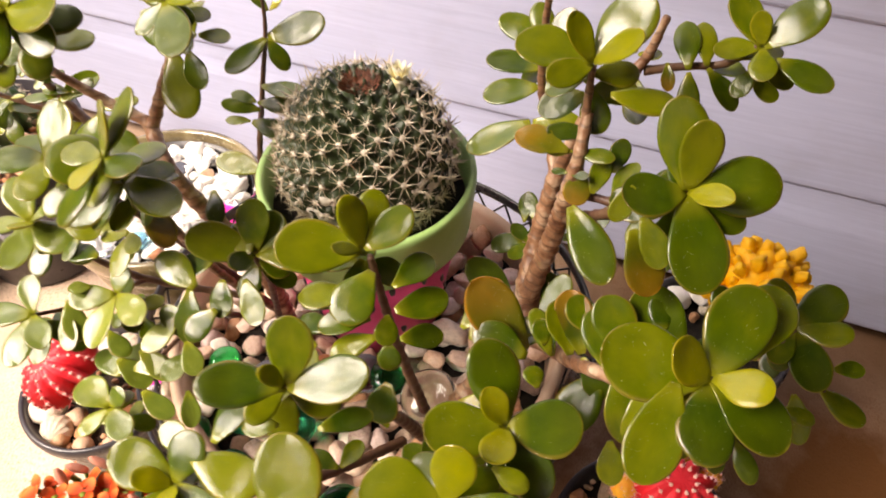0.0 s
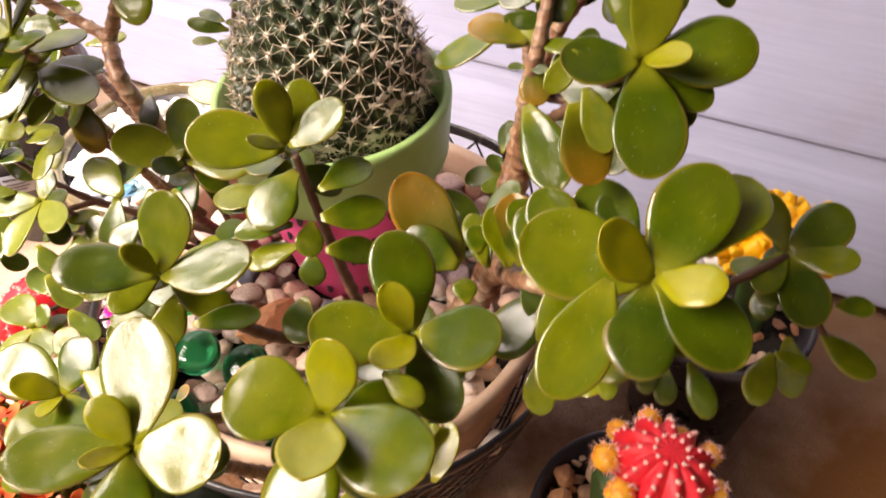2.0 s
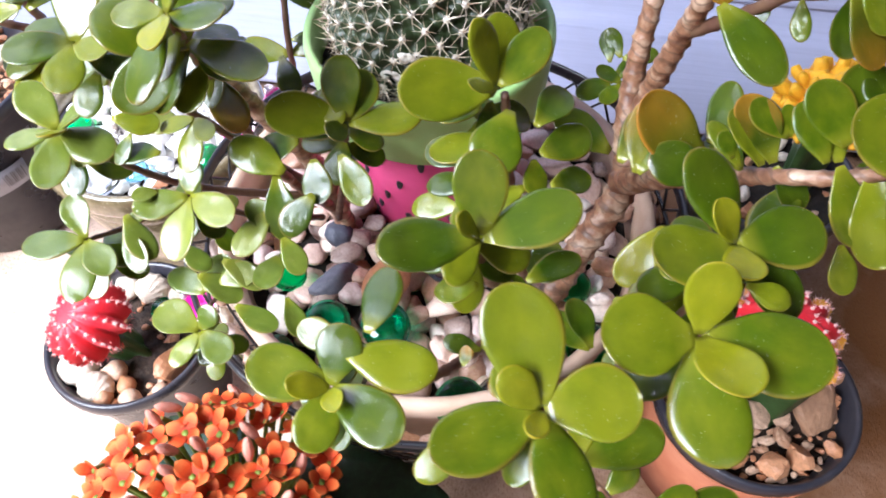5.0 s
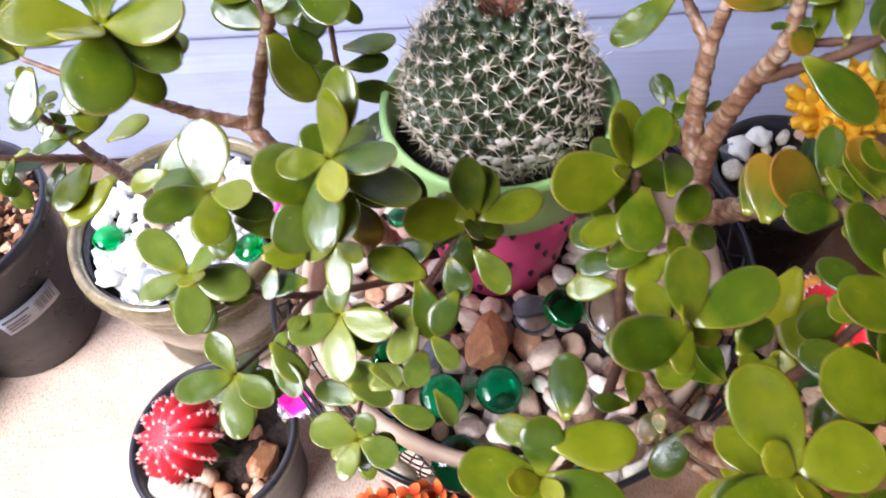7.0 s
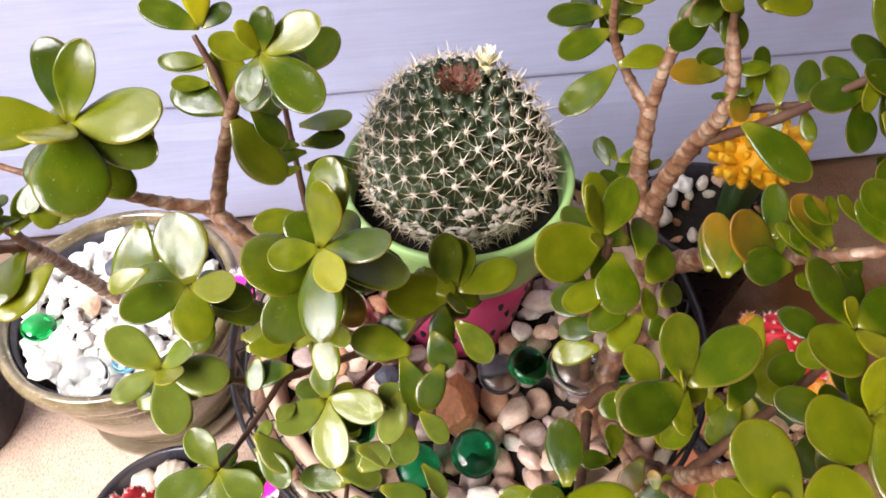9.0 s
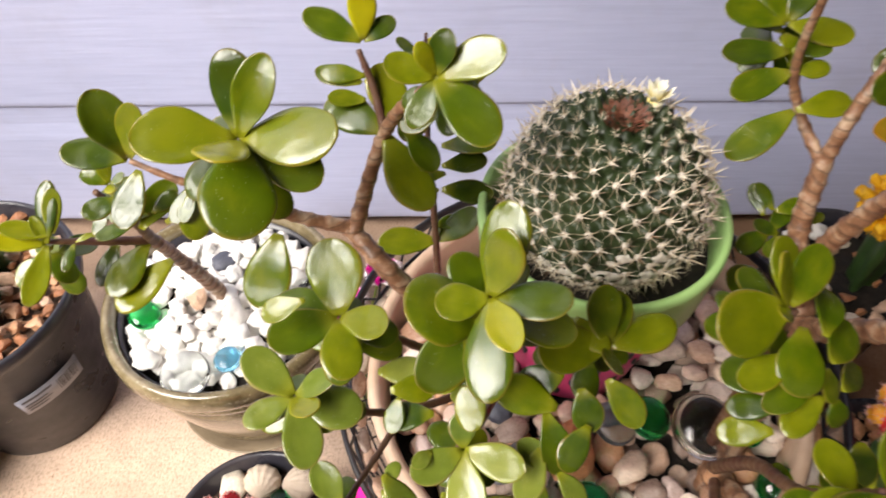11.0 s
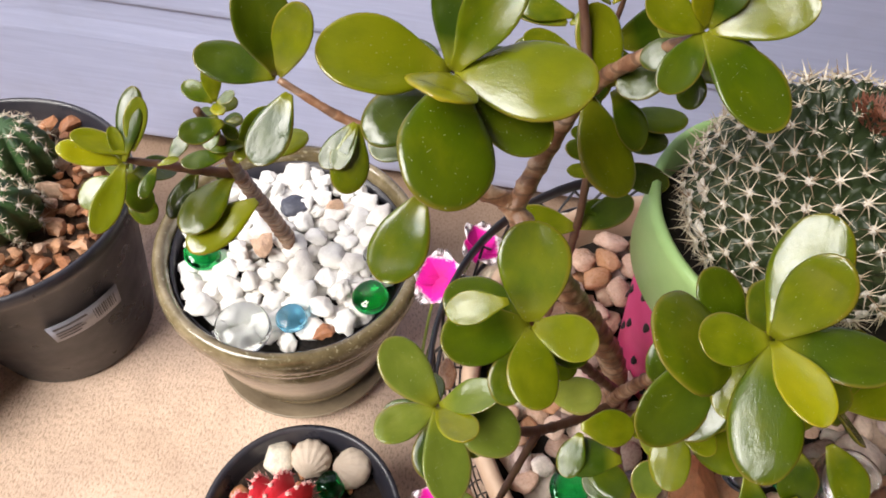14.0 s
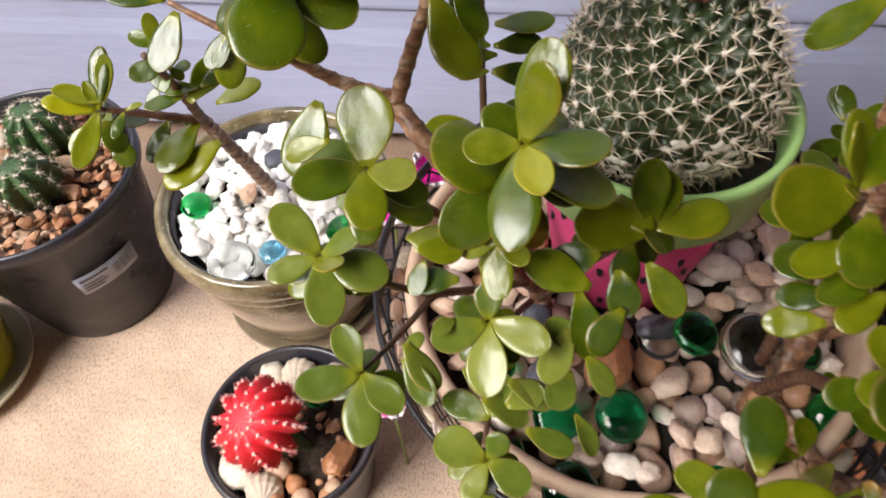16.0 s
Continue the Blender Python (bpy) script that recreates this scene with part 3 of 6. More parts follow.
def melon_pot():
    p = thing("painted_pot", MELON, "terracotta pot painted as a watermelon with a green rim", "pot")
    part("body", lathe([(0, 0), (0.037, 0), (0.0385, 0.002), (0.0535, 0.098), (0.050, 0.098), (0.036, 0.006), (0, 0.006)], 64), PINK_PAINT, p, "pink painted body with black seeds")
    part("rim", lathe([(0.0535, 0.0905), (0.0565, 0.0905), (0.0582, 0.0925), (0.0608, 0.125), (0.0603, 0.1285), (0.0585, 0.1292), (0.0566, 0.1285), (0.0545, 0.105), (0.0535, 0.0945)], 72, closed=True), GREEN_PAINT, p, "light green painted rim")
    part("soil", soil_disc(0.0548, 0.108, 8.0, 0.003), SOIL, p)
    bm = bmesh.new()
    bmesh.ops.create_uvsphere(bm, u_segments=10, v_segments=8, radius=1.0)
    for v in bm.verts:
        v.co.x *= 0.62 * (1 - 0.45 * max(0, v.co.z))
        v.co.y *= 0.18
    seed = mesh_of(bm, "seed", SEED_PAINT)
    dice = random.Random(4)
    for row in range(5):
        z = 0.016 + row * 0.0165
        n = 13
        for k in range(n):
            a = 2 * math.pi * (k + 0.5 * (row % 2)) / n + dice.uniform(-0.06, 0.06)
            zz = z + dice.uniform(-0.002, 0.002)
            r = 0.0385 + (zz - 0.002) * (0.015 / 0.096) + 0.0001
            m = Matrix.Translation((r * math.cos(a), r * math.sin(a), zz)) @ Matrix.Rotation(a + math.pi / 2, 4, "Z") @ Matrix.Rotation(-0.15, 4, "X")
            part("seed", seed, None, p, at=m @ Matrix.Diagonal((0.0031, 0.0031, 0.0043, 1)))
    return p


melon_pot()


def cactus_surface(k, n, rad, high, low):
    """Point and normal of the k-th of n tubercles on the egg-shaped body, in a spiral."""
    t = (k + 0.5) / n
    a = k * math.pi * (3 - math.sqrt(5))
    zc = 1 - 1.62 * t
    s = math.sqrt(max(0, 1 - zc * zc))
    s *= 1 + 0.46 * min(0.0, zc)
    p = Vector((rad * s * math.cos(a), rad * s * math.sin(a), (high if zc > 0 else low) * zc))
    nrm = Vector((p.x / rad ** 2, p.y / rad ** 2, p.z / (high if zc > 0 else low) ** 2)).normalized()
    return p, nrm, t


def round_cactus(place, rad, high, low, n, label, spine_len, flower=True, wool=0.0016, axils=False):
    c = thing("round_cactus", place, label, "cactus")
    body = bmesh.new()
    bmesh.ops.create_icosphere(body, subdivisions=6, radius=1.0)
    places = [cactus_surface(k, n, rad, high, low) for k in range(n)]
    centres = np.array([p[:] for p, _, _ in places])
    sizes = np.array([0.35 + 0.65 * min(1, t * 6) for _, _, t in places]) * rad * 0.155 * math.sqrt(245 / max(n, 245))
    for v in body.verts:
        n0 = v.co.copy()
        tall = high if v.co.z > 0 else low
        slim = 1 + 0.46 * min(0.0, n0.z)
        p = Vector((n0.x * rad * slim, n0.y * rad * slim, n0.z * tall))
        d = np.sqrt(((centres - np.array(p[:])) ** 2).sum(1)) / sizes
        k = max(0.0, 1 - float(d.min()) ** 2)
        v.co = p * 0.915 + (n0 + Vector((0, 0, 0.3))).normalized() * rad * 0.185 * k
    spines, fluff, young = bmesh.new(), bmesh.new(), bmesh.new()
    dice = random.Random(n)
    for k in range(n):
        p, nrm, t = cactus_surface(k, n, rad, high, low)
        size = 0.35 + 0.65 * min(1, t * 6)
        g = nrm.orthogonal().normalized()
        h = nrm.cross(g)
        up = (nrm + Vector((0, 0, 0.35))).normalized()
        rr = rad * 0.118 * size
        tip = p * 0.985 + up * rr * 0.95
        w = wool * size
        m = Matrix((g, h, nrm)).transposed().to_4x4()
        blob(fluff, tip, w, m @ Matrix.Diagonal((1, 1, 0.5, 1)), 1)
        if axils and 0.42 < t < 0.70 and k + 13 < n and dice.random() < 0.42:
            q = (p + places[k + 13][0]) / 2 * 1.045
            side = Vector((0, 0, 1)).cross(nrm).normalized()
            flat = Matrix((side, nrm.cross(side), nrm)).transposed().to_4x4()
            for i in range(5):
                away = side * rad * (0.05 * (i - 2) + dice.uniform(-0.02, 0.02)) + nrm.cross(side) * rad * dice.uniform(-0.03, 0.03)
                fat = rad * dice.uniform(0.05, 0.075)
                blob(fluff, q + away, fat, flat @ Matrix.Diagonal((1.1, 0.8, 0.30, 1)), 2)
                for _ in range(4):
                    spike(fluff, q + away, nrm * 0.3 + g * dice.uniform(-1, 1) + h * dice.uniform(-1, 1), fat * dice.uniform(0.9, 1.3), fat * 0.09)
        into = young if t < 0.012 else spines
        count = 8 if t > 0.03 else 7
        for i in range(count):
            a = 2 * math.pi * (i + dice.uniform(-0.25, 0.25)) / count
            d = (g * math.cos(a) + h * math.sin(a)) * dice.uniform(0.8, 1.1) + up * dice.uniform(0.25, 0.6)
            spike(into, tip, d, (spine_len if into is spines else spine_len * 1.35) * size * dice.uniform(0.7, 1.15), 0.00034)
        for i in range(1):
            spike(into, tip, up + g * dice.uniform(-0.5, 0.5) + h * dice.uniform(-0.5, 0.5), spine_len * size * dice.uniform(0.9, 1.3), 0.00050)
    if flower:
        for _ in range(380):
            a, r = dice.uniform(0, 2 * math.pi), rad * 0.22 * math.sqrt(dice.random())
            p = Vector((r * math.cos(a), r * math.sin(a), high * 0.985))
            spike(young, p, Vector((math.cos(a) * 0.9 + dice.uniform(-0.4, 0.4), math.sin(a) * 0.9 + dice.uniform(-0.4, 0.4), 1.0)), spine_len * dice.uniform(0.2, 0.45), 0.00042)
    part("body", body, CACTUS, c)
    tagged(part("spine_coat", spines, SPINE, c, "pale straight spines", smooth=False), kind="stuff")
    if young.verts:
        tagged(part("crown_tuft", young, RED_SPINE, c, "reddish young spines at the crown", smooth=False), kind="stuff")
    else:
        young.free()
    tagged(part("wool", fluff, WOOL, c, "white wool tufts"), kind="stuff")
    return c


CACTUS_AT = Vector((-0.1415, 0.249, 0.302))
cactus = round_cactus(CACTUS_AT, 0.0445, 0.054, 0.045, 320, "round dark green cactus with stars of white spines", 0.0082, wool=0.0019, axils=True)


def petal_mesh(name, material, width, cup, notch=0.0, ring=6):
    """A petal one long along x, with thickness."""
    bm = bmesh.new()
    rows = 8
    top, low = [], []
    for i in range(rows):
        u = i / (rows - 1)
        half = width * (math.sin(math.pi * (0.06 + 0.88 * u ** 1.1)) ** 0.7) * 0.5
        for store, dz in ((top, 0.012), (low, -0.012)):
            row = []
            for k in range(ring + 1):
                s = 2 * k / ring - 1
                x = u - (notch * abs(math.sin(s * 7.5)) * u ** 6 if notch else 0.06 * s * s * u ** 4)
                row.append(bm.verts.new((x, half * s, cup * u * u + 0.10 * s * s * half + dz)))
            store.append(row)
    for store, flip in ((top, False), (low, True)):
        for a, b in zip(store, store[1:]):
            for k in range(ring):
                f = (a[k], b[k], b[k + 1], a[k + 1])
                bm.faces.new(f[::-1] if not flip else f)
    edge_t = [r[0] for r in top] + top[-1][1:] + [r[-1] for r in top[::-1]][1:]
    edge_l = [r[0] for r in low] + low[-1][1:] + [r[-1] for r in low[::-1]][1:]
    for i in range(len(edge_t) - 1):
        bm.faces.new((edge_t[i], edge_t[i + 1], edge_l[i + 1], edge_l[i]))
    bmesh.ops.recalc_face_normals(bm, faces=bm.faces)
    return mesh_of(bm, name, material)


CREAM_PETAL_MESH = petal_mesh("petal", WHITE_PETAL, 0.3, 0.15)
bloom = part("flower", tube([(0, 0, 0), (0, 0, 0.006)], [0.003, 0.004], 10), WHITE_PETAL, cactus, "small cream cactus flower", at=Matrix.Translation((0.016, 0.013, 0.046)))
for k in range(18):
    lean = 62 if k % 2 else 40
    part("petal", CREAM_PETAL_MESH, None, bloom, at=pose(0, 0, 0.004, 0, -lean, k * 20 + (k % 3) * 5) @ Matrix.Diagonal((0.0105, 0.0105, 0.0105, 1)))


# ---- pebbles and glass in the bowl ----
PEBBLES = [pebble_mesh("pebble", PEBBLE, s, 0.3, 3, 0.0 if s % 3 == 0 else 0.34) for s in range(9)]
WHITES = [pebble_mesh("white_stone", WHITE_STONE, s + 20, 0.55, 3, 0.16) for s in range(9)]
BROWNS = [pebble_mesh("brown_stone", BROWN_STONE, s + 40, 0.4, 2, 0.72) for s in range(6)]
CREAMS = [pebble_mesh("cream_stone", CREAM_STONE, s + 60, 0.2, 3, 0.25) for s in range(3)]
DARKS = [pebble_mesh("dark_stone", DARK_STONE, s + 80, 0.25, 3, 0.3) for s in range(3)]


def scatter(dice, n, r_min, r_max, lo, hi, gap=0.8, block=()):
    """Places with a size, packed in a ring without much overlap; block: (x, y, radius) kept free."""
    made = []
    for _ in range(n * 40):
        if len(made) >= n:
            break
        a, rr = dice.uniform(0, 2 * math.pi), math.sqrt(dice.uniform(r_min ** 2, r_max ** 2))
        s = dice.uniform(lo, hi)
        x, y = rr * math.cos(a), rr * math.sin(a)
        if all(math.hypot(x - u, y - v) > gap * (s + w) for u, v, w in made) and all(math.hypot(x - u, y - v) > s * 0.8 + w for u, v, w in block):
            made.append((x, y, s))
    return made


def gem_mesh(name, material):
    """A flat-bottomed glass drop, one across."""
    bm = bmesh.new()
    bmesh.ops.create_uvsphere(bm, u_segments=28, v_segments=16, radius=0.5)
    for v in bm.verts:
        v.co.z *= 0.50 if v.co.z > 0 else 0.26
        v.co.x *= 1 + 0.05 * noise.noise(v.co * 2.1)
        v.co.y *= 1 + 0.05 * noise.noise(v.co * 2.7)
    return mesh_of(bm, name, material)


GEMS = {k: gem_mesh("glass_gem", m) for k, m in (("green", GREEN_GLASS), ("teal", TEAL_GLASS), ("clear", CLEAR_GLASS), ("blue", BLUE_GLASS))}
GEM_WORDS = {"green": "bright green flat glass gem", "teal": "dark teal flat glass gem", "clear": "large clear flat glass gem", "blue": "small blue flat glass gem"}


def gem(kind, x, y, z, size, tilt_x=0, tilt_y=0, where="on the pebbles"):
    return solo("glass_gem", GEMS[kind], None, lie(x, y, z, 20, tilt_x, tilt_y, size, size, size), GEM_WORDS[kind] + " " + where, "glass gem", "glass gems")


gem("green", -0.107, 0.187, 0.195, 0.024, 12, 5)
gem("clear", -0.079, 0.181, 0.197, 0.035, 14, -8)
gem("teal", -0.146, 0.139, 0.193, 0.026, 20, 0)
gem("teal", -0.177, 0.136, 0.192, 0.025, 18, 10)
gem("green", -0.205, 0.262, 0.188, 0.017, 0, 15)
gem("clear", -0.124, 0.187, 0.187, 0.024, 10, 0)
gem("green", -0.053, 0.183, 0.190, 0.020, 12, 0)
gem("green", -0.101, 0.108, 0.184, 0.027, 24, 5)
gem("teal", -0.169, 0.103, 0.183, 0.028, 24, 0)
gem("green", -0.20, 0.118, 0.186, 0.018, 15, 10)
gem("green", -0.042, 0.152, 0.184, 0.024, 16, -18)
gem("clear", -0.082, 0.114, 0.182, 0.026, 24, -8)
gem("green", -0.208, 0.163, 0.189, 0.020, 10, 14)

bowl_dice = random.Random(21)
POT_BLOCK = [(MELON.x - BOWL.x, MELON.y - BOWL.y, 0.041)]
FIXED = [(-0.107, 0.187, 0.012), (-0.080, 0.182, 0.018), (-0.150, 0.166, 0.015), (-0.146, 0.139, 0.013), (-0.177, 0.136, 0.012), (-0.124, 0.187, 0.010), (-0.101, 0.108, 0.013), (-0.082, 0.114, 0.012), (-0.042, 0.152, 0.011), (-0.169, 0.103, 0.013), (-0.208, 0.163, 0.009), (-0.053, 0.183, 0.009)]
for layer, (n, z, lo, hi) in enumerate(((150, 0.171, 0.006, 0.0110), (100, 0.184, 0.0052, 0.0118))):
    block = POT_BLOCK + ([(x - BOWL.x, y - BOWL.y, w) for x, y, w in FIXED] if layer else [])
    for x, y, s in scatter(bowl_dice, n, 0.0, 0.108, lo, hi, 0.76 if layer == 0 else 0.80, block):
        flat = bowl_dice.uniform(0.5, 0.75)
        solo("pebble", bowl_dice.choice(PEBBLES), None, lie(BOWL.x + x, BOWL.y + y, z + bowl_dice.uniform(-0.002, 0.003), bowl_dice.uniform(0, 360), bowl_dice.uniform(-25, 25), bowl_dice.uniform(-25, 25), s * 1.25, s * 0.95, s * flat),
             "smooth tan river pebble in the clay bowl", "pebble", "pebbles in the bowl")
for k in range(46):
    a = 2 * math.pi * k / 46 + bowl_dice.uniform(-0.04, 0.04)
    s = bowl_dice.uniform(0.0065, 0.0095)
    r = 0.1335
    solo("pebble", bowl_dice.choice(PEBBLES + CREAMS), None, lie(BOWL.x + r * math.cos(a), BOWL.y + r * math.sin(a), 0.171 + bowl_dice.uniform(-0.003, 0.003), math.degrees(a) + 90, bowl_dice.uniform(-15, 15), bowl_dice.uniform(-15, 15), s * 1.3, s * 0.62, s * 0.8),
         "smooth pale pebble between bowl and basket", "pebble", "pebbles in the basket")
solo("dark_stone", DARKS[0], None, lie(-0.182, 0.164, 0.189, 60, 10, 5, 0.015, 0.009, 0.008), "blue-grey veined stone among the pebbles", "stone", "dark stones")
solo("dark_stone", DARKS[1], None, lie(-0.189, 0.196, 0.188, 20, 5, 5, 0.010, 0.009, 0.007), "blue-grey veined stone among the pebbles", "stone", "dark stones")
solo("dark_stone", DARKS[2], None, lie(-0.125, 0.193, 0.187, 10, 5, 5, 0.013, 0.008, 0.006), "dark shiny stone beside the pink pot", "stone", "dark stones")
ROCK = pebble_mesh("orange_rock", ORANGE_STONE, 41, 0.22, 3, 0.5)
solo("orange_rock", ROCK, None, lie(-0.150, 0.166, 0.194, 75, 0, 8, 0.021, 0.014, 0.008), "flat orange-brown rock on the pebbles", "rock", "brown rocks")


# ---- jade plants ----
jade_left = thing("jade_plant", (0, 0, 0), "woody jade plant with glossy green leaves growing from the bowl", "jade plant", "jade plants")
jade_right = thing("jade_plant", (0, 0, 0), "sprawling jade plant with large leaves and a thick ringed trunk", "jade plant", "jade plants")
jade_small = thing("jade_plant", (0, 0, 0), "small jade plant rooted in the white stones", "jade plant", "jade plants")

branch(jade_left, "trunk", [(-0.182, 0.200, 0.165), (-0.198, 0.208, 0.23), (-0.237, 0.205, 0.297), (-0.260, 0.222, 0.316)], [0.0070, 0.0063, 0.0055, 0.0048])
branch(jade_left, "branch", [(-0.258, 0.220, 0.314), (-0.250, 0.231, 0.337), (-0.242, 0.238, 0.357), (-0.232, 0.231, 0.378), (-0.220, 0.222, 0.395)], [0.0044, 0.0038, 0.0034, 0.0028, 0.0018])
branch(jade_left, "branch", [(-0.242, 0.238, 0.357), (-0.246, 0.248, 0.372), (-0.251, 0.254, 0.386)], [0.0024, 0.0020, 0.0014], YOUNG_STEM)
branch(jade_left, "branch", [(-0.259, 0.222, 0.316), (-0.280, 0.218, 0.328), (-0.302, 0.206, 0.355), (-0.318, 0.206, 0.363), (-0.334, 0.209, 0.370)], [0.0042, 0.0034, 0.0022, 0.0017, 0.0012])
branch(jade_left, "branch", [(-0.297, 0.208, 0.350), (-0.290, 0.199, 0.375), (-0.284, 0.193, 0.395)], [0.0019, 0.0016, 0.0012], YOUNG_STEM)
branch(jade_left, "branch", [(-0.222, 0.252, 0.17), (-0.223, 0.258, 0.262), (-0.226, 0.280, 0.305), (-0.227, 0.297, 0.337), (-0.226, 0.300, 0.362)], [0.0026, 0.0022, 0.0019, 0.0015, 0.0010], YOUNG_STEM)
branch(jade_left, "branch", [(-0.190, 0.203, 0.20), (-0.205, 0.180, 0.26), (-0.206, 0.160, 0.33), (-0.204, 0.146, 0.372)], [0.0036, 0.0029, 0.0024, 0.0017])
branch(jade_left, "branch", [(-0.198, 0.190, 0.24), (-0.232, 0.172, 0.30), (-0.255, 0.157, 0.347)], [0.0026, 0.0021, 0.0015], YOUNG_STEM)
branch(jade_left, "branch", [(-0.196, 0.192, 0.225), (-0.236, 0.160, 0.262), (-0.262, 0.148, 0.29), (-0.275, 0.144, 0.308)], [0.0026, 0.0022, 0.0017, 0.0013], YOUNG_STEM)
branch(jade_left, "branch", [(-0.236, 0.160, 0.262), (-0.25, 0.13, 0.27), (-0.258, 0.110, 0.282)], [0.0019, 0.0015, 0.0011], YOUNG_STEM)
branch(jade_left, "branch", [(-0.193, 0.19, 0.21), (-0.205, 0.15, 0.26), (-0.213, 0.126, 0.303)], [0.0022, 0.0017, 0.0012], YOUNG_STEM)
branch(jade_left, "branch", [(-0.203, 0.155, 0.25), (-0.208, 0.12, 0.25), (-0.21, 0.095, 0.258)], [0.0017, 0.0014, 0.0010], YOUNG_STEM)
branch(jade_left, "branch", [(-0.188, 0.198, 0.20), (-0.168, 0.178, 0.27), (-0.155, 0.159, 0.317)], [0.0024, 0.0019, 0.0013], YOUNG_STEM)

branch(jade_right, "trunk", [(-0.078, 0.156, 0.170), (-0.058, 0.184, 0.206), (-0.038, 0.212, 0.243), (-0.041, 0.231, 0.266), (-0.042, 0.246, 0.285), (-0.040, 0.259, 0.321)], [0.0090, 0.0090, 0.0090, 0.0074, 0.0060, 0.0050])
branch(jade_right, "branch", [(-0.040, 0.259, 0.317), (-0.050, 0.277, 0.332), (-0.058, 0.284, 0.352), (-0.060, 0.284, 0.385), (-0.058, 0.280, 0.42)], [0.0036, 0.0030, 0.0026, 0.0022, 0.0014])
branch(jade_right, "branch", [(-0.040, 0.258, 0.315), (-0.035, 0.264, 0.342), (-0.026, 0.272, 0.362), (-0.013, 0.283, 0.378), (-0.008, 0.285, 0.40)], [0.0043, 0.0039, 0.0035, 0.0030, 0.0020])
branch(jade_right, "trunk", [(-0.040, 0.222, 0.255), (-0.035, 0.232, 0.286), (-0.030, 0.226, 0.322), (-0.027, 0.217, 0.350), (-0.026, 0.221, 0.368), (-0.027, 0.232, 0.382)], [0.0070, 0.0060, 0.0053, 0.0046, 0.0034, 0.0028])
branch(jade_right, "branch", [(-0.028, 0.219, 0.350), (-0.008, 0.215, 0.353), (0.012, 0.210, 0.358)], [0.0026, 0.0022, 0.0015], YOUNG_STEM)
branch(jade_right, "branch", [(-0.012, 0.283, 0.373), (0.005, 0.287, 0.377), (0.021, 0.289, 0.381), (0.03, 0.277, 0.399)], [0.0026, 0.0022, 0.002, 0.0015], YOUNG_STEM)
branch(jade_right, "branch", [(-0.026, 0.226, 0.365), (-0.028, 0.232, 0.385), (-0.029, 0.235, 0.402)], [0.0026, 0.0022, 0.0015])
branch(jade_right, "branch", [(-0.030, 0.225, 0.325), (-0.010, 0.205, 0.355), (0.016, 0.187, 0.394)], [0.0034, 0.0028, 0.0018], YOUNG_STEM)
branch(jade_right, "branch", [(-0.040, 0.212, 0.245), (-0.022, 0.187, 0.283), (-0.003, 0.150, 0.328), (0.02, 0.139, 0.345), (0.038, 0.134, 0.367)], [0.0076, 0.0066, 0.0034, 0.0028, 0.0018])
branch(jade_right, "branch", [(0.018, 0.14, 0.344), (0.05, 0.170, 0.325), (0.075, 0.198, 0.326)], [0.0026, 0.0022, 0.0015], YOUNG_STEM)
branch(jade_right, "branch", [(0.07, 0.192, 0.325), (0.085, 0.195, 0.312), (0.097, 0.194, 0.298)], [0.0018, 0.0015, 0.0012], YOUNG_STEM)
branch(jade_right, "branch", [(-0.068, 0.168, 0.168), (-0.070, 0.147, 0.190), (-0.055, 0.112, 0.205), (-0.034, 0.092, 0.26), (-0.029, 0.077, 0.342)], [0.0072, 0.0066, 0.0058, 0.0036, 0.0018])
branch(jade_right, "branch", [(-0.048, 0.105, 0.218), (-0.026, 0.106, 0.29), (-0.02, 0.105, 0.342)], [0.0034, 0.0028, 0.0018], YOUNG_STEM)
branch(jade_right, "branch", [(-0.062, 0.12, 0.20), (-0.066, 0.08, 0.26), (-0.069, 0.048, 0.342)], [0.0042, 0.0032, 0.0018])
branch(jade_right, "branch", [(-0.068, 0.13, 0.196), (-0.066, 0.105, 0.205), (-0.055, 0.085, 0.218), (-0.035, 0.055, 0.25)], [0.0034, 0.003, 0.0026, 0.0018])
branch(jade_right, "branch", [(-0.075, 0.165, 0.18), (-0.082, 0.14, 0.25), (-0.09, 0.11, 0.30), (-0.094, 0.091, 0.354)], [0.0042, 0.0034, 0.0028, 0.0018], YOUNG_STEM)
branch(jade_right, "branch", [(-0.078, 0.172, 0.20), (-0.088, 0.165, 0.27), (-0.094, 0.159, 0.343)], [0.0036, 0.003, 0.0018], YOUNG_STEM)
branch(jade_right, "branch", [(-0.082, 0.15, 0.20), (-0.105, 0.10, 0.24), (-0.125, 0.07, 0.275), (-0.136, 0.059, 0.294)], [0.0034, 0.0028, 0.0024, 0.0016], YOUNG_STEM)

branch(jade_small, "trunk", [(-0.379, 0.316, 0.118), (-0.384, 0.308, 0.155), (-0.388, 0.292, 0.205), (-0.389, 0.280, 0.238)], [0.0062, 0.0057, 0.0050, 0.0043])
branch(jade_small, "branch", [(-0.390, 0.281, 0.236), (-0.405, 0.264, 0.256), (-0.425, 0.250, 0.273)], [0.0034, 0.0028, 0.0017], YOUNG_STEM)
branch(jade_small, "branch", [(-0.389, 0.280, 0.237), (-0.386, 0.266, 0.274), (-0.385, 0.251, 0.309)], [0.0038, 0.003, 0.0018], YOUNG_STEM)

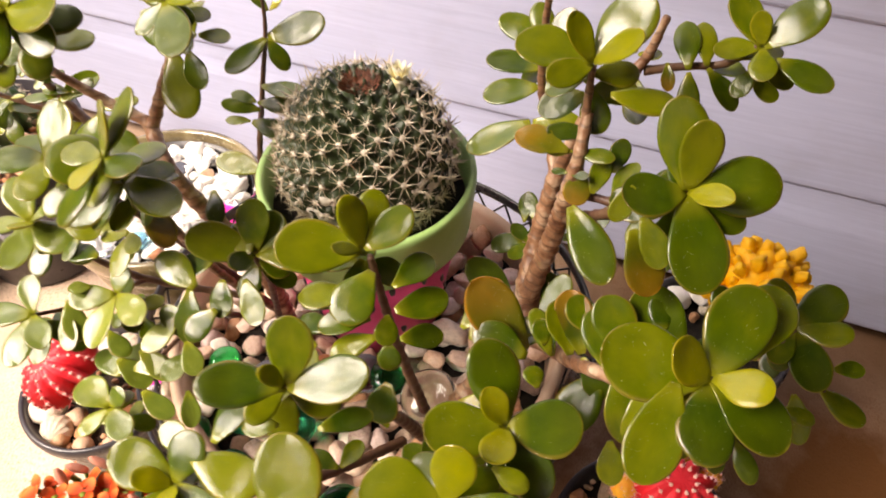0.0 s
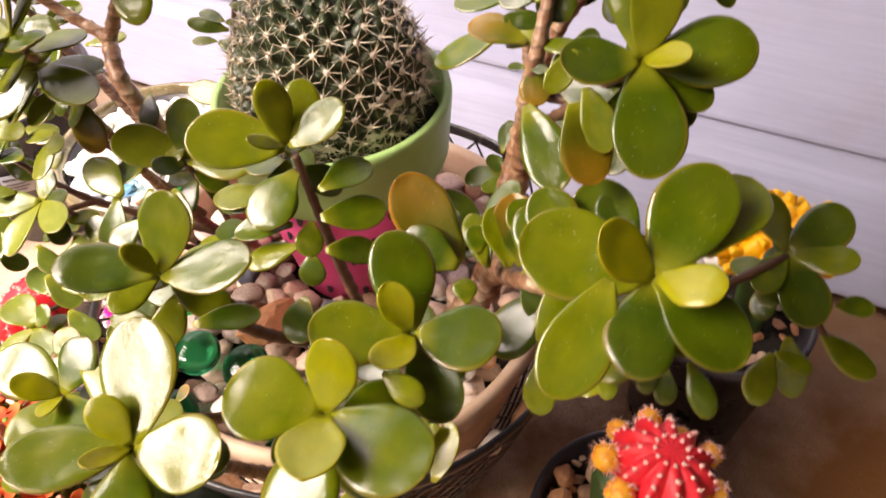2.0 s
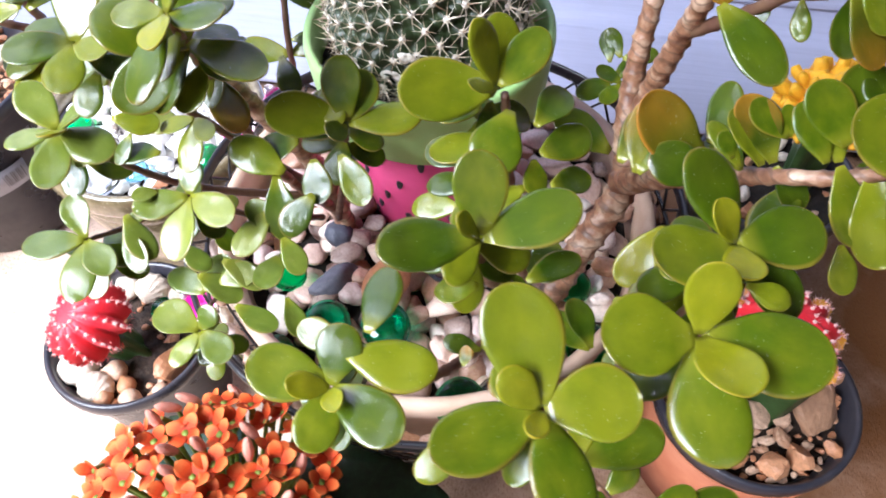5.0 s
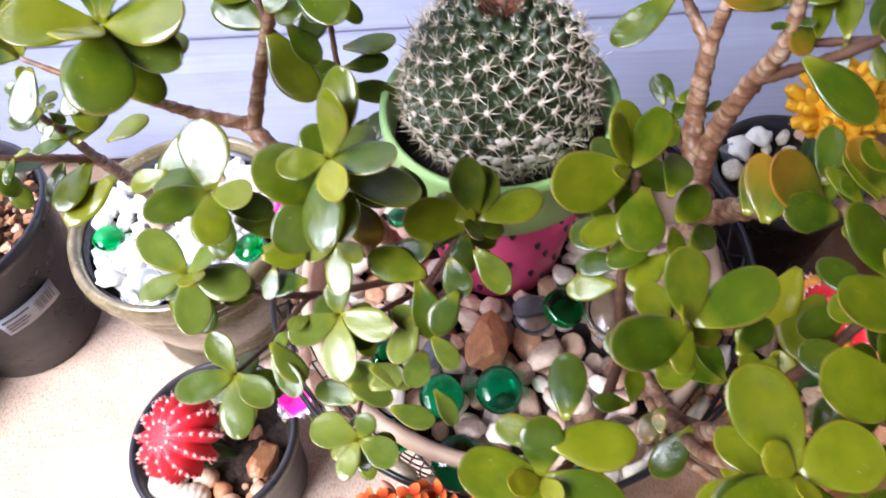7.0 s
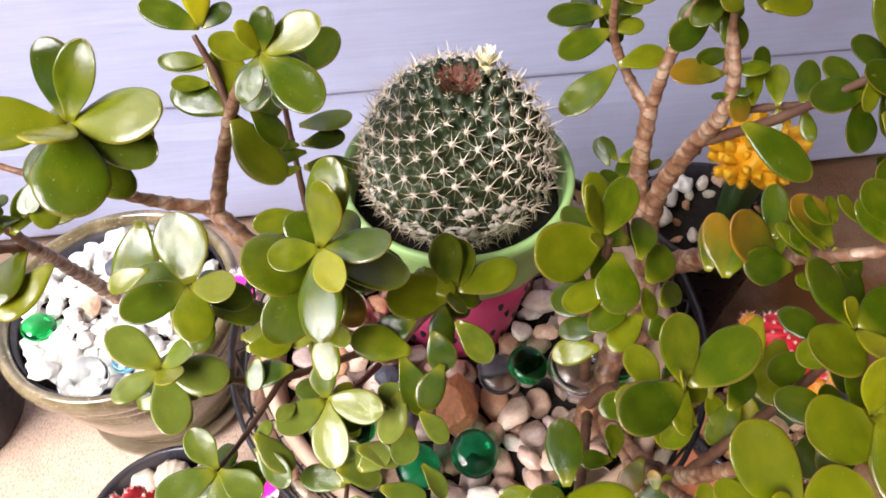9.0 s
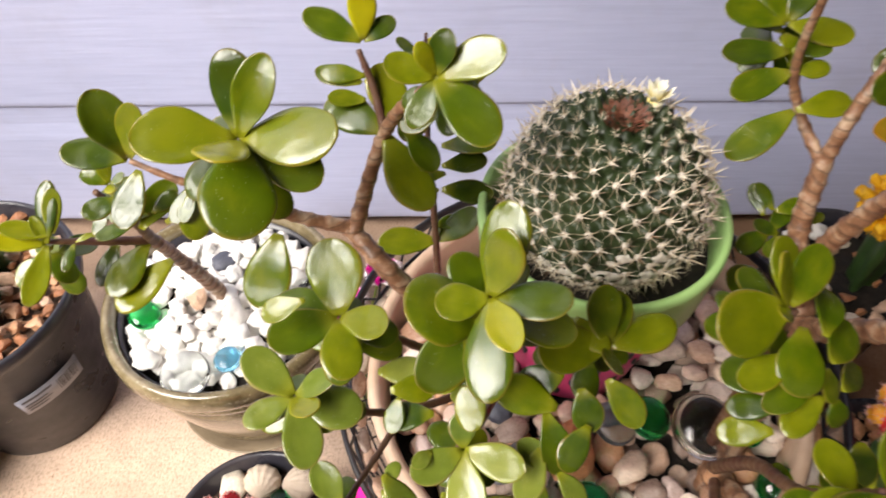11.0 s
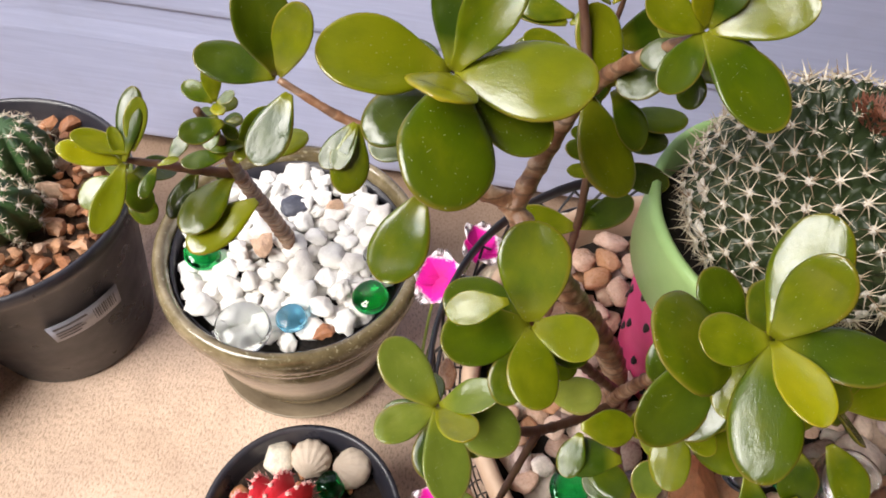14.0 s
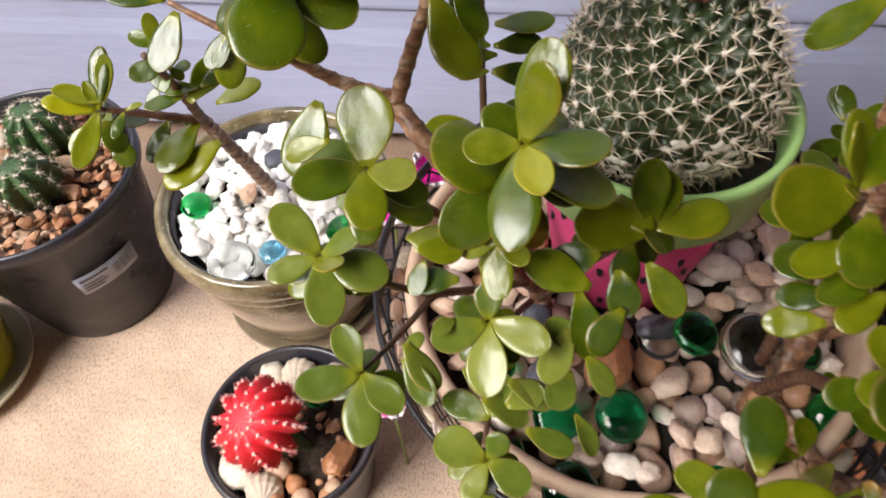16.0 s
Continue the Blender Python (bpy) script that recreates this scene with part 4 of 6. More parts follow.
sprig(jade_left, (-.284, .192, .396), (.116, -.374, .920), [((-.031, -.008, .008), 0.62), ((.034, -.004, .006), 0.60), ((.003, -.033, -.011), 0.70), ((-.000, .014, .025), 0.57), ((.012, .011, .025), 0.45), ((-.001, -.022, .011), 0.70, "y"), ((.026, -.007, -.013), 0.57)])
sprig(jade_left, (-.291, .220, .315), (.092, -.307, .947), [((-.011, -.023, -.025), 0.60)])
sprig(jade_left, (-.334, .209, .371), (.211, -.342, .916), [((-.023, -.001, .005), 0.57), ((-.007, .007, .026), 0.60), ((.009, .004, .023), 0.47)])
sprig(jade_left, (-.330, .206, .369), (.202, -.338, .919), [((-.008, -.016, -.015), 0.53)])
sprig(jade_left, (-.310, .202, .365), (.158, -.335, .929), [((-.008, -.011, -.009), 0.50), ((-.004, -.011, -.009), 0.47), ((-.001, -.014, -.016), 0.55)])
sprig(jade_left, (-.220, .222, .397), (-.065, -.426, .903), [((.020, -.024, -.010), 0.55), ((.024, .000, .012), 0.55), ((-.018, .001, .006), 0.60), ((.004, .005, .016), 0.60), ((-.009, -.014, -.011), 0.53), ((.016, -.005, -.006), 0.55), ((-.006, .001, .013), 0.55, "y")])
sprig(jade_left, (-.242, .238, .357), (-.005, -.386, .922), [((-.025, .013, .005), 0.57), ((.018, -.022, -.023), 0.53)])
sprig(jade_left, (-.234, .240, .358), (-.022, -.390, .921), [((.013, -.012, -.013), 0.55), ((-.011, .018, .018), 0.60)])
sprig(jade_left, (-.251, .255, .369), (.015, -.422, .906), [((-.020, .007, .001), 0.47), ((.010, .005, .005), 0.50)])
sprig(jade_left, (-.223, .258, .262), (-.033, -.306, .951), [((-.031, -.002, .001), 0.50), ((.023, .013, .010), 0.50), ((.012, .011, -.002), 0.70)])
sprig(jade_left, (-.254, .155, .347), (.026, -.236, .971), [((-.004, .022, .016), 0.72), ((-.023, -.011, .000), 0.65), ((.017, -.006, .002), 0.75), ((.003, -.022, -.005), 0.65), ((-.024, .007, -.002), 0.65)])
sprig(jade_left, (-.275, .144, .309), (.066, -.178, .982), [((-.019, .014, .010), 0.60, "p"), ((-.017, -.012, -.000), 0.57, "p"), ((.007, -.027, -.005), 0.53, "p"), ((.010, -.014, .012), 0.55, "y"), ((.026, -.006, -.003), 0.65, "p"), ((.017, .002, .013), 0.50, "p")])
sprig(jade_left, (-.244, .152, .313), (-.001, -.197, .980), [((.018, .002, -.001), 0.65, "p")])
sprig(jade_left, (-.203, .145, .373), (-.123, -.241, .963), [((.007, .021, .021), 0.55), ((.005, .007, .024), 0.55), ((-.017, -.003, .000), 0.75), ((.024, -.006, .006), 0.57), ((-.002, -.030, -.011), 0.50), ((.006, -.021, .004), 0.50, "y")])
sprig(jade_left, (-.203, .150, .358), (.350, -.170, .920), [((-.026, -.008, .014), 0.86), ((.029, -.006, -.006), 0.62), ((-.011, .016, .010), 0.66)])
sprig(jade_left, (-.206, .152, .356), (.300, -.500, .800), [((-.019, -.023, -.013), 0.58)])
sprig(jade_left, (-.204, .152, .355), (-.100, -.600, .780), [((-.009, -.020, -.015), 0.56), ((.006, .020, -.008), 0.58)])
sprig(jade_left, (-.206, .159, .337), (.100, -.241, .965), [((.012, -.010, -.020), 0.55, "o")])
sprig(jade_left, (-.180, .140, .306), (.047, -.267, .963), [((.007, -.019, -.018), 0.50)])
sprig(jade_left, (-.172, .151, .314), (.032, -.289, .957), [((-.018, -.003, -.007), 0.70)])
sprig(jade_left, (-.166, .147, .310), (.022, -.280, .960), [((.004, -.013, -.012), 0.70)])
sprig(jade_left, (-.156, .150, .311), (.004, -.285, .958), [((.013, -.014, -.012), 0.55)])
sprig(jade_left, (-.221, .133, .317), (-.053, -.161, .986), [((-.018, -.001, -.003), 0.65)])
sprig(jade_left, (-.211, .125, .303), (.015, -.236, .972), [((-.019, -.010, -.000), 0.60, "p"), ((.022, -.009, .001), 0.57, "p"), ((.002, -.025, -.008), 0.57, "p"), ((-.000, .011, .009), 0.75, "p")])
sprig(jade_left, (-.211, .137, .311), (.015, -.262, .965), [((-.001, .007, .007), 0.80, "p")])
sprig(jade_left, (-.257, .110, .283), (.098, -.193, .976), [((-.023, -.009, .001), 0.57, "p"), ((.004, -.025, -.008), 0.55, "p"), ((-.010, .014, .010), 0.60, "p"), ((.017, -.013, -.001), 0.60, "p")])
sprig(jade_left, (-.242, .117, .286), (.072, -.207, .976), [((.012, -.015, -.008), 0.50, "p"), ((.006, .009, .002), 0.55, "p")])
sprig(jade_left, (-.208, .091, .256), (.086, -.162, .983), [((-.021, .005, .003), 0.75, "p"), ((-.007, -.016, -.004), 0.55, "p"), ((.016, -.010, -.002), 0.70, "p"), ((.005, .007, .009), 0.80, "p")])
sprig(jade_left, (-.195, .102, .263), (.065, -.181, .981), [((.019, -.005, -.006), 0.53, "p")])
sprig(jade_left, (-.208, .104, .265), (.087, -.184, .979), [((-.019, .007, -.001), 0.57, "p"), ((.003, .018, .003), 0.70, "p")])
sprig(jade_left, (-.203, .108, .268), (.079, -.192, .978), [((.014, .008, .002), 0.70, "p")])
sprig(jade_left, (-.262, .150, .365), (.213, -.320, .923), [((-.015, -.003, -.005), 0.53)])
sprig(jade_left, (-.258, .144, .306), (.103, -.265, .959), [((.009, -.004, -.006), 0.70, "p"), ((-.006, -.011, -.005), 0.55, "p")])
sprig(jade_left, (-.237, .135, .331), (.072, -.278, .958), [((.016, .004, -.005), 0.60)])
sprig(jade_right, (-.097, .159, .346), (.282, -.263, .923), [((-.009, .006, .022), 0.55, "y"), ((-.002, .020, .015), 0.60), ((.014, .019, .010), 0.57), ((-.031, -.016, .005), 0.65), ((-.008, -.010, .008), 0.45, "y")])
sprig(jade_right, (-.091, .155, .340), (.269, -.254, .929), [((-.005, -.023, -.009), 0.75)])
sprig(jade_right, (-.082, .153, .335), (.252, -.251, .935), [((.009, .022, -.001), 0.55)])
sprig(jade_right, (-.096, .146, .335), (.276, -.233, .933), [((-.020, -.010, -.003), 0.55)])
sprig(jade_right, (-.079, .147, .328), (.242, -.235, .941), [((.016, .019, -.006), 0.55)])
sprig(jade_right, (-.086, .141, .327), (.256, -.224, .940), [((-.020, -.010, -.003), 0.50)])
sprig(jade_right, (-.081, .145, .328), (.247, -.232, .941), [((.003, -.009, -.009), 0.80)])
sprig(jade_right, (-.074, .140, .320), (.230, -.220, .948), [((.014, .013, -.008), 0.53)])
sprig(jade_right, (-.082, .137, .322), (.245, -.214, .946), [((-.016, -.012, -.006), 0.55)])
sprig(jade_right, (-.078, .138, .320), (.237, -.215, .947), [((.004, -.008, -.009), 0.80)])
sprig(jade_left, (-.155, .160, .318), (.264, -.331, .906), [((-.004, .014, .021), 0.60), ((-.029, -.008, .008), 0.60), ((-.001, -.016, .007), 0.55), ((.028, .011, -.001), 0.53), ((.004, .019, .010), 0.70)])
sprig(jade_left, (-.175, .139, .308), (.295, -.286, .912), [((-.024, .007, .005), 0.60)])
sprig(jade_left, (-.163, .135, .303), (.276, -.283, .919), [((-.010, -.014, -.011), 0.60)])
sprig(jade_right, (-.091, .089, .354), (.213, -.292, .932), [((-.004, .016, .018), 0.65), ((-.026, -.013, .005), 0.57), ((.026, .012, .006), 0.57), ((-.006, -.015, -.002), 0.60), ((-.006, -.003, .012), 0.50, "y")])
sprig(jade_right, (-.077, .082, .346), (.178, -.273, .945), [((.014, .013, -.003), 0.45)])
sprig(jade_right, (-.089, .079, .346), (.208, -.262, .943), [((-.012, -.004, -.002), 0.60)])
sprig(jade_right, (-.071, .123, .315), (.131, -.310, .942), [((-.001, -.012, -.013), 0.80)])
sprig(jade_right, (-.068, .047, .343), (.164, -.195, .967), [((-.025, -.018, .003), 0.57), ((.024, .006, .002), 0.80), ((.013, -.024, -.007), 0.60), ((-.011, .003, .011), 0.65, "y"), ((-.014, .026, .015), 0.65), ((-.002, -.011, .009), 0.45, "y")])
sprig(jade_right, (-.085, .037, .341), (.208, -.163, .964), [((-.011, -.011, -.004), 0.55)])
sprig(jade_right, (-.069, .041, .339), (.166, -.177, .970), [((-.004, -.011, -.006), 0.60)])
sprig(jade_right, (-.029, .076, .342), (.053, -.269, .962), [((-.026, -.007, .004), 0.85), ((.033, -.004, .003), 0.72), ((.008, -.032, -.009), 0.62), ((-.000, .011, .020), 0.65, "y"), ((.009, -.020, .011), 0.70, "y")])
sprig(jade_right, (-.019, .090, .349), (.028, -.308, .951), [((.013, -.002, -.003), 0.57)])
sprig(jade_right, (-.019, .107, .344), (.152, -.193, .969), [((-.024, -.015, .006), 0.72), ((-.009, .003, .014), 0.60, "y"), ((.024, .008, .002), 0.80), ((.000, -.018, .008), 0.60, "y"), ((.019, -.016, -.009), 0.60), ((-.016, .020, .016), 0.65)])
sprig(jade_right, (.038, .134, .368), (.015, -.285, .958), [((.007, .026, .018), 0.66), ((-.035, -.004, .003), 0.70), ((-.015, -.004, .015), 0.70, "y"), ((.016, -.005, .009), 0.70, "y"), ((.004, -.026, -.008), 0.65), ((.026, -.012, -.007), 0.65)])
sprig(jade_right, (.028, .129, .368), (.043, -.275, .960), [((-.004, -.030, -.015), 0.53)])
sprig(jade_right, (.048, .143, .371), (-.011, -.309, .951), [((.006, .030, .004), 0.55)])
sprig(jade_right, (-.006, .148, .334), (.110, -.263, .958), [((-.011, .016, .010), 0.65)])
sprig(jade_right, (.007, .149, .329), (.080, -.262, .962), [((-.008, -.022, -.013), 0.65)])
sprig(jade_right, (.022, .153, .357), (.053, -.306, .951), [((-.004, .012, .005), 0.70)])
sprig(jade_right, (-.014, .134, .327), (.127, -.232, .964), [((-.005, .007, .003), 0.90)])
sprig(jade_right, (-.013, .145, .335), (.125, -.259, .958), [((-.011, .014, .007), 0.50)])
sprig(jade_right, (-.023, .149, .327), (.362, -.517, .776), [((-.026, .007, .025), 0.55, "o")])
sprig(jade_right, (.016, .185, .395), (.073, -.410, .909), [((-.001, .009, .024), 0.55), ((-.011, .018, .024), 0.55), ((-.020, -.011, .001), 0.75), ((.028, .008, .007), 0.70), ((.013, -.028, -.017), 0.57), ((.013, -.011, .011), 0.45, "y"), ((.021, -.002, -.008), 0.55)])
sprig(jade_right, (.002, .169, .388), (.111, -.372, .922), [((.012, -.012, -.017), 0.65, "o")])
sprig(jade_right, (.004, .173, .391), (.105, -.384, .917), [((.011, -.009, -.013), 0.53)])
sprig(jade_right, (-.001, .179, .398), (.119, -.402, .908), [((-.004, -.010, -.009), 0.55)])
sprig(jade_right, (.074, .199, .327), (-.058, -.336, .940), [((-.013, .009, .014), 0.53), ((.014, .016, .011), 0.70), ((.021, -.000, .005), 0.55), ((.014, -.021, -.009), 0.60), ((-.005, -.017, -.005), 0.60)])
sprig(jade_right, (.094, .194, .314), (-.094, -.313, .945), [((.012, .004, .000), 0.60)])
sprig(jade_right, (.085, .188, .299), (-.074, -.291, .954), [((.008, -.014, -.015), 0.50)])
sprig(jade_right, (.095, .194, .299), (-.092, -.297, .950), [((.021, -.005, -.008), 0.50)])
sprig(jade_right, (-.029, .235, .403), (.055, -.446, .893), [((-.012, .002, .018), 0.50, "y"), ((.014, .019, .022), 0.70), ((-.031, -.003, .005), 0.60), ((-.014, -.017, -.001), 0.55), ((.017, -.003, .018), 0.45, "y")])
sprig(jade_right, (-.020, .229, .395), (.037, -.434, .900), [((.025, .007, -.003), 0.50)])
sprig(jade_right, (.032, .277, .399), (-.054, -.472, .880), [((-.005, .004, .013), 0.60, "y"), ((.018, .011, .018), 0.60), ((.003, -.015, -.005), 0.70), ((-.016, .017, .013), 0.50), ((-.018, -.002, -.004), 0.55)])
sprig(jade_right, (.038, .275, .396), (-.065, -.467, .882), [((.023, -.009, -.003), 0.55)])
sprig(jade_right, (.007, .281, .379), (-.012, -.456, .890), [((-.007, .022, .011), 0.47), ((.006, -.013, -.014), 0.50)])
sprig(jade_right, (.014, .285, .380), (-.023, -.459, .888), [((-.006, .020, .010), 0.47), ((.017, -.008, -.013), 0.45)])
sprig(jade_right, (-.003, .280, .382), (.005, -.458, .889), [((.004, -.008, -.009), 0.50, "o")])
sprig(jade_right, (-.030, .222, .368), (.053, -.394, .918), [((-.024, .001, .002), 0.55, "o")])
sprig(jade_right, (-.024, .231, .373), (.043, -.409, .911), [((-.018, -.004, -.001), 0.45)])
sprig(jade_right, (-.023, .219, .363), (.041, -.387, .921), [((.000, -.010, -.011), 0.80, "o")])
sprig(jade_right, (-.002, .150, .334), (-.017, -.379, .925), [((-.012, .019, .012), 0.60, "o"), ((.012, -.009, -.010), 0.55)])
sprig(jade_right, (-.012, .146, .333), (.006, -.374, .927), [((-.009, .010, .007), 0.55)])
sprig(jade_right, (-.021, .143, .333), (.026, -.369, .929), [((-.022, .000, .005), 0.70)])
sprig(jade_right, (.011, .139, .349), (-.049, -.386, .921), [((-.006, .020, .010), 0.53), ((.011, -.016, -.018), 0.55)])
sprig(jade_right, (.031, .149, .352), (-.094, -.399, .912), [((-.020, .017, .011), 0.70)])
sprig(jade_right, (.021, .141, .348), (-.073, -.386, .920), [((.009, -.023, -.021), 0.55)])
sprig(jade_right, (.015, .120, .335), (-.058, -.338, .939), [((.005, -.010, -.012), 0.60)])
sprig(jade_right, (.043, .129, .342), (-.122, -.355, .927), [((.002, -.007, -.008), 0.55)])
sprig(jade_right, (.048, .129, .341), (-.133, -.352, .926), [((.003, -.007, -.009), 0.55)])
sprig(jade_right, (.053, .132, .342), (-.145, -.355, .923), [((.010, -.010, -.008), 0.47)])
sprig(jade_right, (.033, .127, .342), (-.102, -.355, .929), [((.003, -.009, -.011), 0.47)])
sprig(jade_right, (-.045, .078, .221), (.059, -.165, .984), [((-.001, .018, .010), 0.60, "y"), ((.034, .018, .001), 0.55)])
sprig(jade_right, (-.032, .069, .211), (.037, -.147, .988), [((.011, .015, .005), 0.60)])
sprig(jade_right, (-.024, .048, .251), (.028, -.133, .991), [((.017, .016, .002), 0.53), ((-.028, -.007, -.000), 0.70)])
sprig(jade_right, (-.015, .047, .249), (.010, -.130, .991), [((.024, .018, .002), 0.55)])
sprig(jade_right, (-.038, .049, .256), (.056, -.137, .989), [((-.005, .005, .004), 0.80)])
sprig(jade_right, (-.093, .073, .303), (-.113, -.158, .981), [((.000, .007, .001), 0.70, "o")])
sprig(jade_small, (-.424, .248, .273), (.263, -.271, .926), [((.002, .023, .024), 0.35), ((-.002, -.033, -.009), 0.35), ((-.024, -.005, .010), 0.45, "y"), ((-.005, .008, .013), 0.40)])
sprig(jade_small, (-.410, .249, .273), (.246, -.276, .929), [((-.003, -.014, -.006), 0.40), ((.008, .005, .001), 0.40)])
sprig(jade_small, (-.412, .276, .238), (.222, -.282, .933), [((-.006, -.021, -.012), 0.40)])
sprig(jade_small, (-.391, .278, .238), (.197, -.290, .937), [((-.016, -.033, -.007), 0.55)])
sprig(jade_small, (-.377, .270, .232), (.179, -.280, .943), [((-.028, -.029, -.011), 0.50, "y")])
sprig(jade_small, (-.378, .253, .312), (.182, -.337, .924), [((-.012, .002, .006), 0.60), ((-.002, .007, .014), 0.50), ((.007, .004, .003), 0.60), ((.007, -.011, .007), 0.40, "y")])
sprig(jade_small, (-.373, .248, .308), (.174, -.329, .928), [((-.015, -.010, -.001), 0.60), ((.006, .001, .002), 0.50)])
sprig(jade_small, (-.382, .262, .273), (.166, -.312, .936), [((-.018, -.010, -.000), 0.45), ((-.002, .004, .003), 0.60), ((-.017, .006, .009), 0.50)])
sprig(jade_small, (-.379, .259, .271), (.161, -.308, .938), [((.012, .029, .008), 0.50)])
sprig(jade_left, (-.181, .129, .296), (.265, -.189, .945), [((-.009, -.019, -.007), 0.53, "p")])
sprig(jade_left, (-.242, .121, .290), (.326, -.162, .931), [((.014, -.013, -.011), 0.55, "p")])
sprig(jade_left, (-.220, .117, .280), (.299, -.159, .941), [((.013, -.005, -.008), 0.60, "p")])
sprig(jade_left, (-.212, .109, .271), (.286, -.147, .947), [((.018, -.003, -.010), 0.60, "p")])
sprig(jade_left, (-.203, .116, .274), (.278, -.158, .948), [((.018, -.004, -.010), 0.55, "p")])
sprig(jade_left, (-.179, .124, .273), (.250, -.173, .953), [((-.006, -.016, -.003), 0.70, "p")])
sprig(jade_left, (-.176, .111, .261), (.242, -.152, .958), [((.009, -.013, -.009), 0.53, "p")])
sprig(jade_right, (-.008, .209, .358), (-.297, -.309, .904), [((.005, .019, .008), 0.47), ((-.002, -.008, -.008), 0.50)])
sprig(jade_right, (.003, .208, .358), (-.310, -.303, .901), [((.008, .019, .009), 0.47), ((.002, -.012, -.009), 0.47)])
sprig(jade_right, (-.024, .206, .354), (-.277, -.309, .910), [((.023, -.026, -.012), 0.47)])
sprig(jade_right, (-.028, .223, .368), (-.273, -.341, .899), [((.016, -.003, .004), 0.47), ((-.011, .000, -.003), 0.47)])
sprig(jade_right, (-.028, .216, .362), (-.273, -.329, .904), [((.008, -.002, .002), 0.50), ((-.007, .001, -.002), 0.50)])
sprig(jade_right, (-.058, .270, .340), (-.202, -.374, .905), [((.025, .001, .004), 0.53), ((-.029, -.012, -.018), 0.47)])
sprig(jade_right, (-.059, .284, .351), (-.200, -.396, .896), [((-.027, -.006, -.009), 0.53), ((.016, -.001, .003), 0.55)])
sprig(jade_right, (-.060, .291, .357), (-.199, -.408, .891), [((-.030, .002, -.003), 0.50), ((.016, -.004, .004), 0.55)])
sprig(jade_right, (-.061, .301, .365), (-.198, -.422, .885), [((-.028, .008, .004), 0.50), ((.026, -.011, .000), 0.55), ((.010, .010, .015), 0.60), ((-.011, .014, .013), 0.55)])
sprig(jade_right, (-.015, .281, .370), (-.265, -.393, .881), [((.008, -.019, -.011), 0.55), ((-.013, -.007, -.013), 0.55)])
sprig(jade_right, (-.017, .289, .377), (-.263, -.406, .875), [((-.009, .008, .007), 0.55), ((.011, -.005, .004), 0.55)])
sprig(jade_right, (-.053, .260, .278), (-.184, -.319, .930), [((-.004, .016, .008), 0.50)])
sprig(jade_right, (-.048, .262, .280), (-.140, -.361, .922), [((-.008, .013, .007), 0.50), ((.017, .001, .004), 0.55)])
sprig(jade_right, (-.045, .147, .324), (-.188, -.276, .942), [((.002, .026, .011), 0.50, "o"), ((.013, .018, .010), 0.55)])
sprig(jade_right, (-.022, .159, .331), (-.224, -.291, .930), [((.006, .021, .010), 0.47), ((.009, .005, .004), 0.50)])
sprig(jade_right, (-.051, .151, .324), (-.239, -.227, .944), [((.008, .021, .009), 0.50, "o")])
sprig(jade_right, (-.029, .149, .325), (-.268, -.219, .938), [((.003, .013, .005), 0.55), ((.012, .013, .006), 0.50)])
sprig(jade_left, (-.220, .266, .310), (.035, -.368, .929), [((.023, .004, .001), 0.47), ((-.017, .001, .001), 0.47)])
sprig(jade_left, (-.220, .257, .303), (.036, -.353, .935), [((.026, -.000, -.004), 0.47), ((-.016, -.002, -.002), 0.45)])
sprig(jade_left, (-.220, .273, .317), (.036, -.380, .924), [((.028, .001, .002), 0.47)])
sprig(jade_left, (-.224, .264, .267), (.038, -.330, .943), [((.014, .004, .001), 0.55)])
sprig(jade_left, (-.226, .296, .334), (.283, -.371, .885), [((.031, .017, .008), 0.53), ((.016, -.008, -.013), 0.50), ((-.011, -.029, -.009), 0.45)])
sprig(jade_left, (-.217, .265, .306), (.270, -.331, .904), [((-.022, -.007, .004), 0.45)])
sprig(jade_left, (-.229, .307, .344), (.287, -.384, .878), [((-.012, .001, .009), 0.50), ((.006, .005, .007), 0.50, "y")])
sprig(jade_left, (-.251, .268, .380), (.096, -.435, .895), [((-.024, .007, .009), 0.50), ((.000, .009, .020), 0.55, "y"), ((.013, .008, .005), 0.55)])
sprig(jade_left, (-.249, .257, .371), (.092, -.416, .905), [((-.019, .000, .002), 0.45)])
sprig(jade_left, (-.249, .249, .365), (.091, -.403, .911), [((-.016, -.001, .002), 0.47)])
sprig(jade_right, (-.100, .139, .331), (-.101, -.284, .953), [((-.019, .005, -.004), 0.75)])
sprig(jade_right, (-.100, .131, .325), (-.100, -.268, .958), [((-.017, .003, -.006), 0.57)])
sprig(jade_right, (-.103, .124, .321), (-.095, -.254, .962), [((-.018, .002, -.006), 0.57)])
sprig(jade_right, (-.037, .126, .254), (-.139, -.226, .964), [((-.002, .010, .006), 0.55, "y")])
sprig(jade_right, (-.029, .109, .241), (-.148, -.195, .970), [((-.006, .022, .008), 0.47)])
sprig(jade_right, (-.018, .108, .239), (-.162, -.191, .968), [((-.002, .023, .009), 0.50, "y")])
sprig(jade_right, (-.074, .107, .244), (-.083, -.198, .977), [((-.011, -.012, -.010), 0.60, "o")])
sprig(jade_right, (-.062, .100, .238), (-.100, -.184, .978), [((-.017, -.018, -.015), 0.53)])
sprig(jade_right, (-.024, .126, .307), (-.185, -.261, .948), [((-.012, -.024, -.009), 0.70)])
sprig(jade_right, (-.032, .134, .314), (-.173, -.280, .944), [((-.013, -.017, -.015), 0.55, "y")])
sprig(jade_right, (-.023, .126, .252), (-.158, -.221, .962), [((-.017, -.016, -.011), 0.55)])
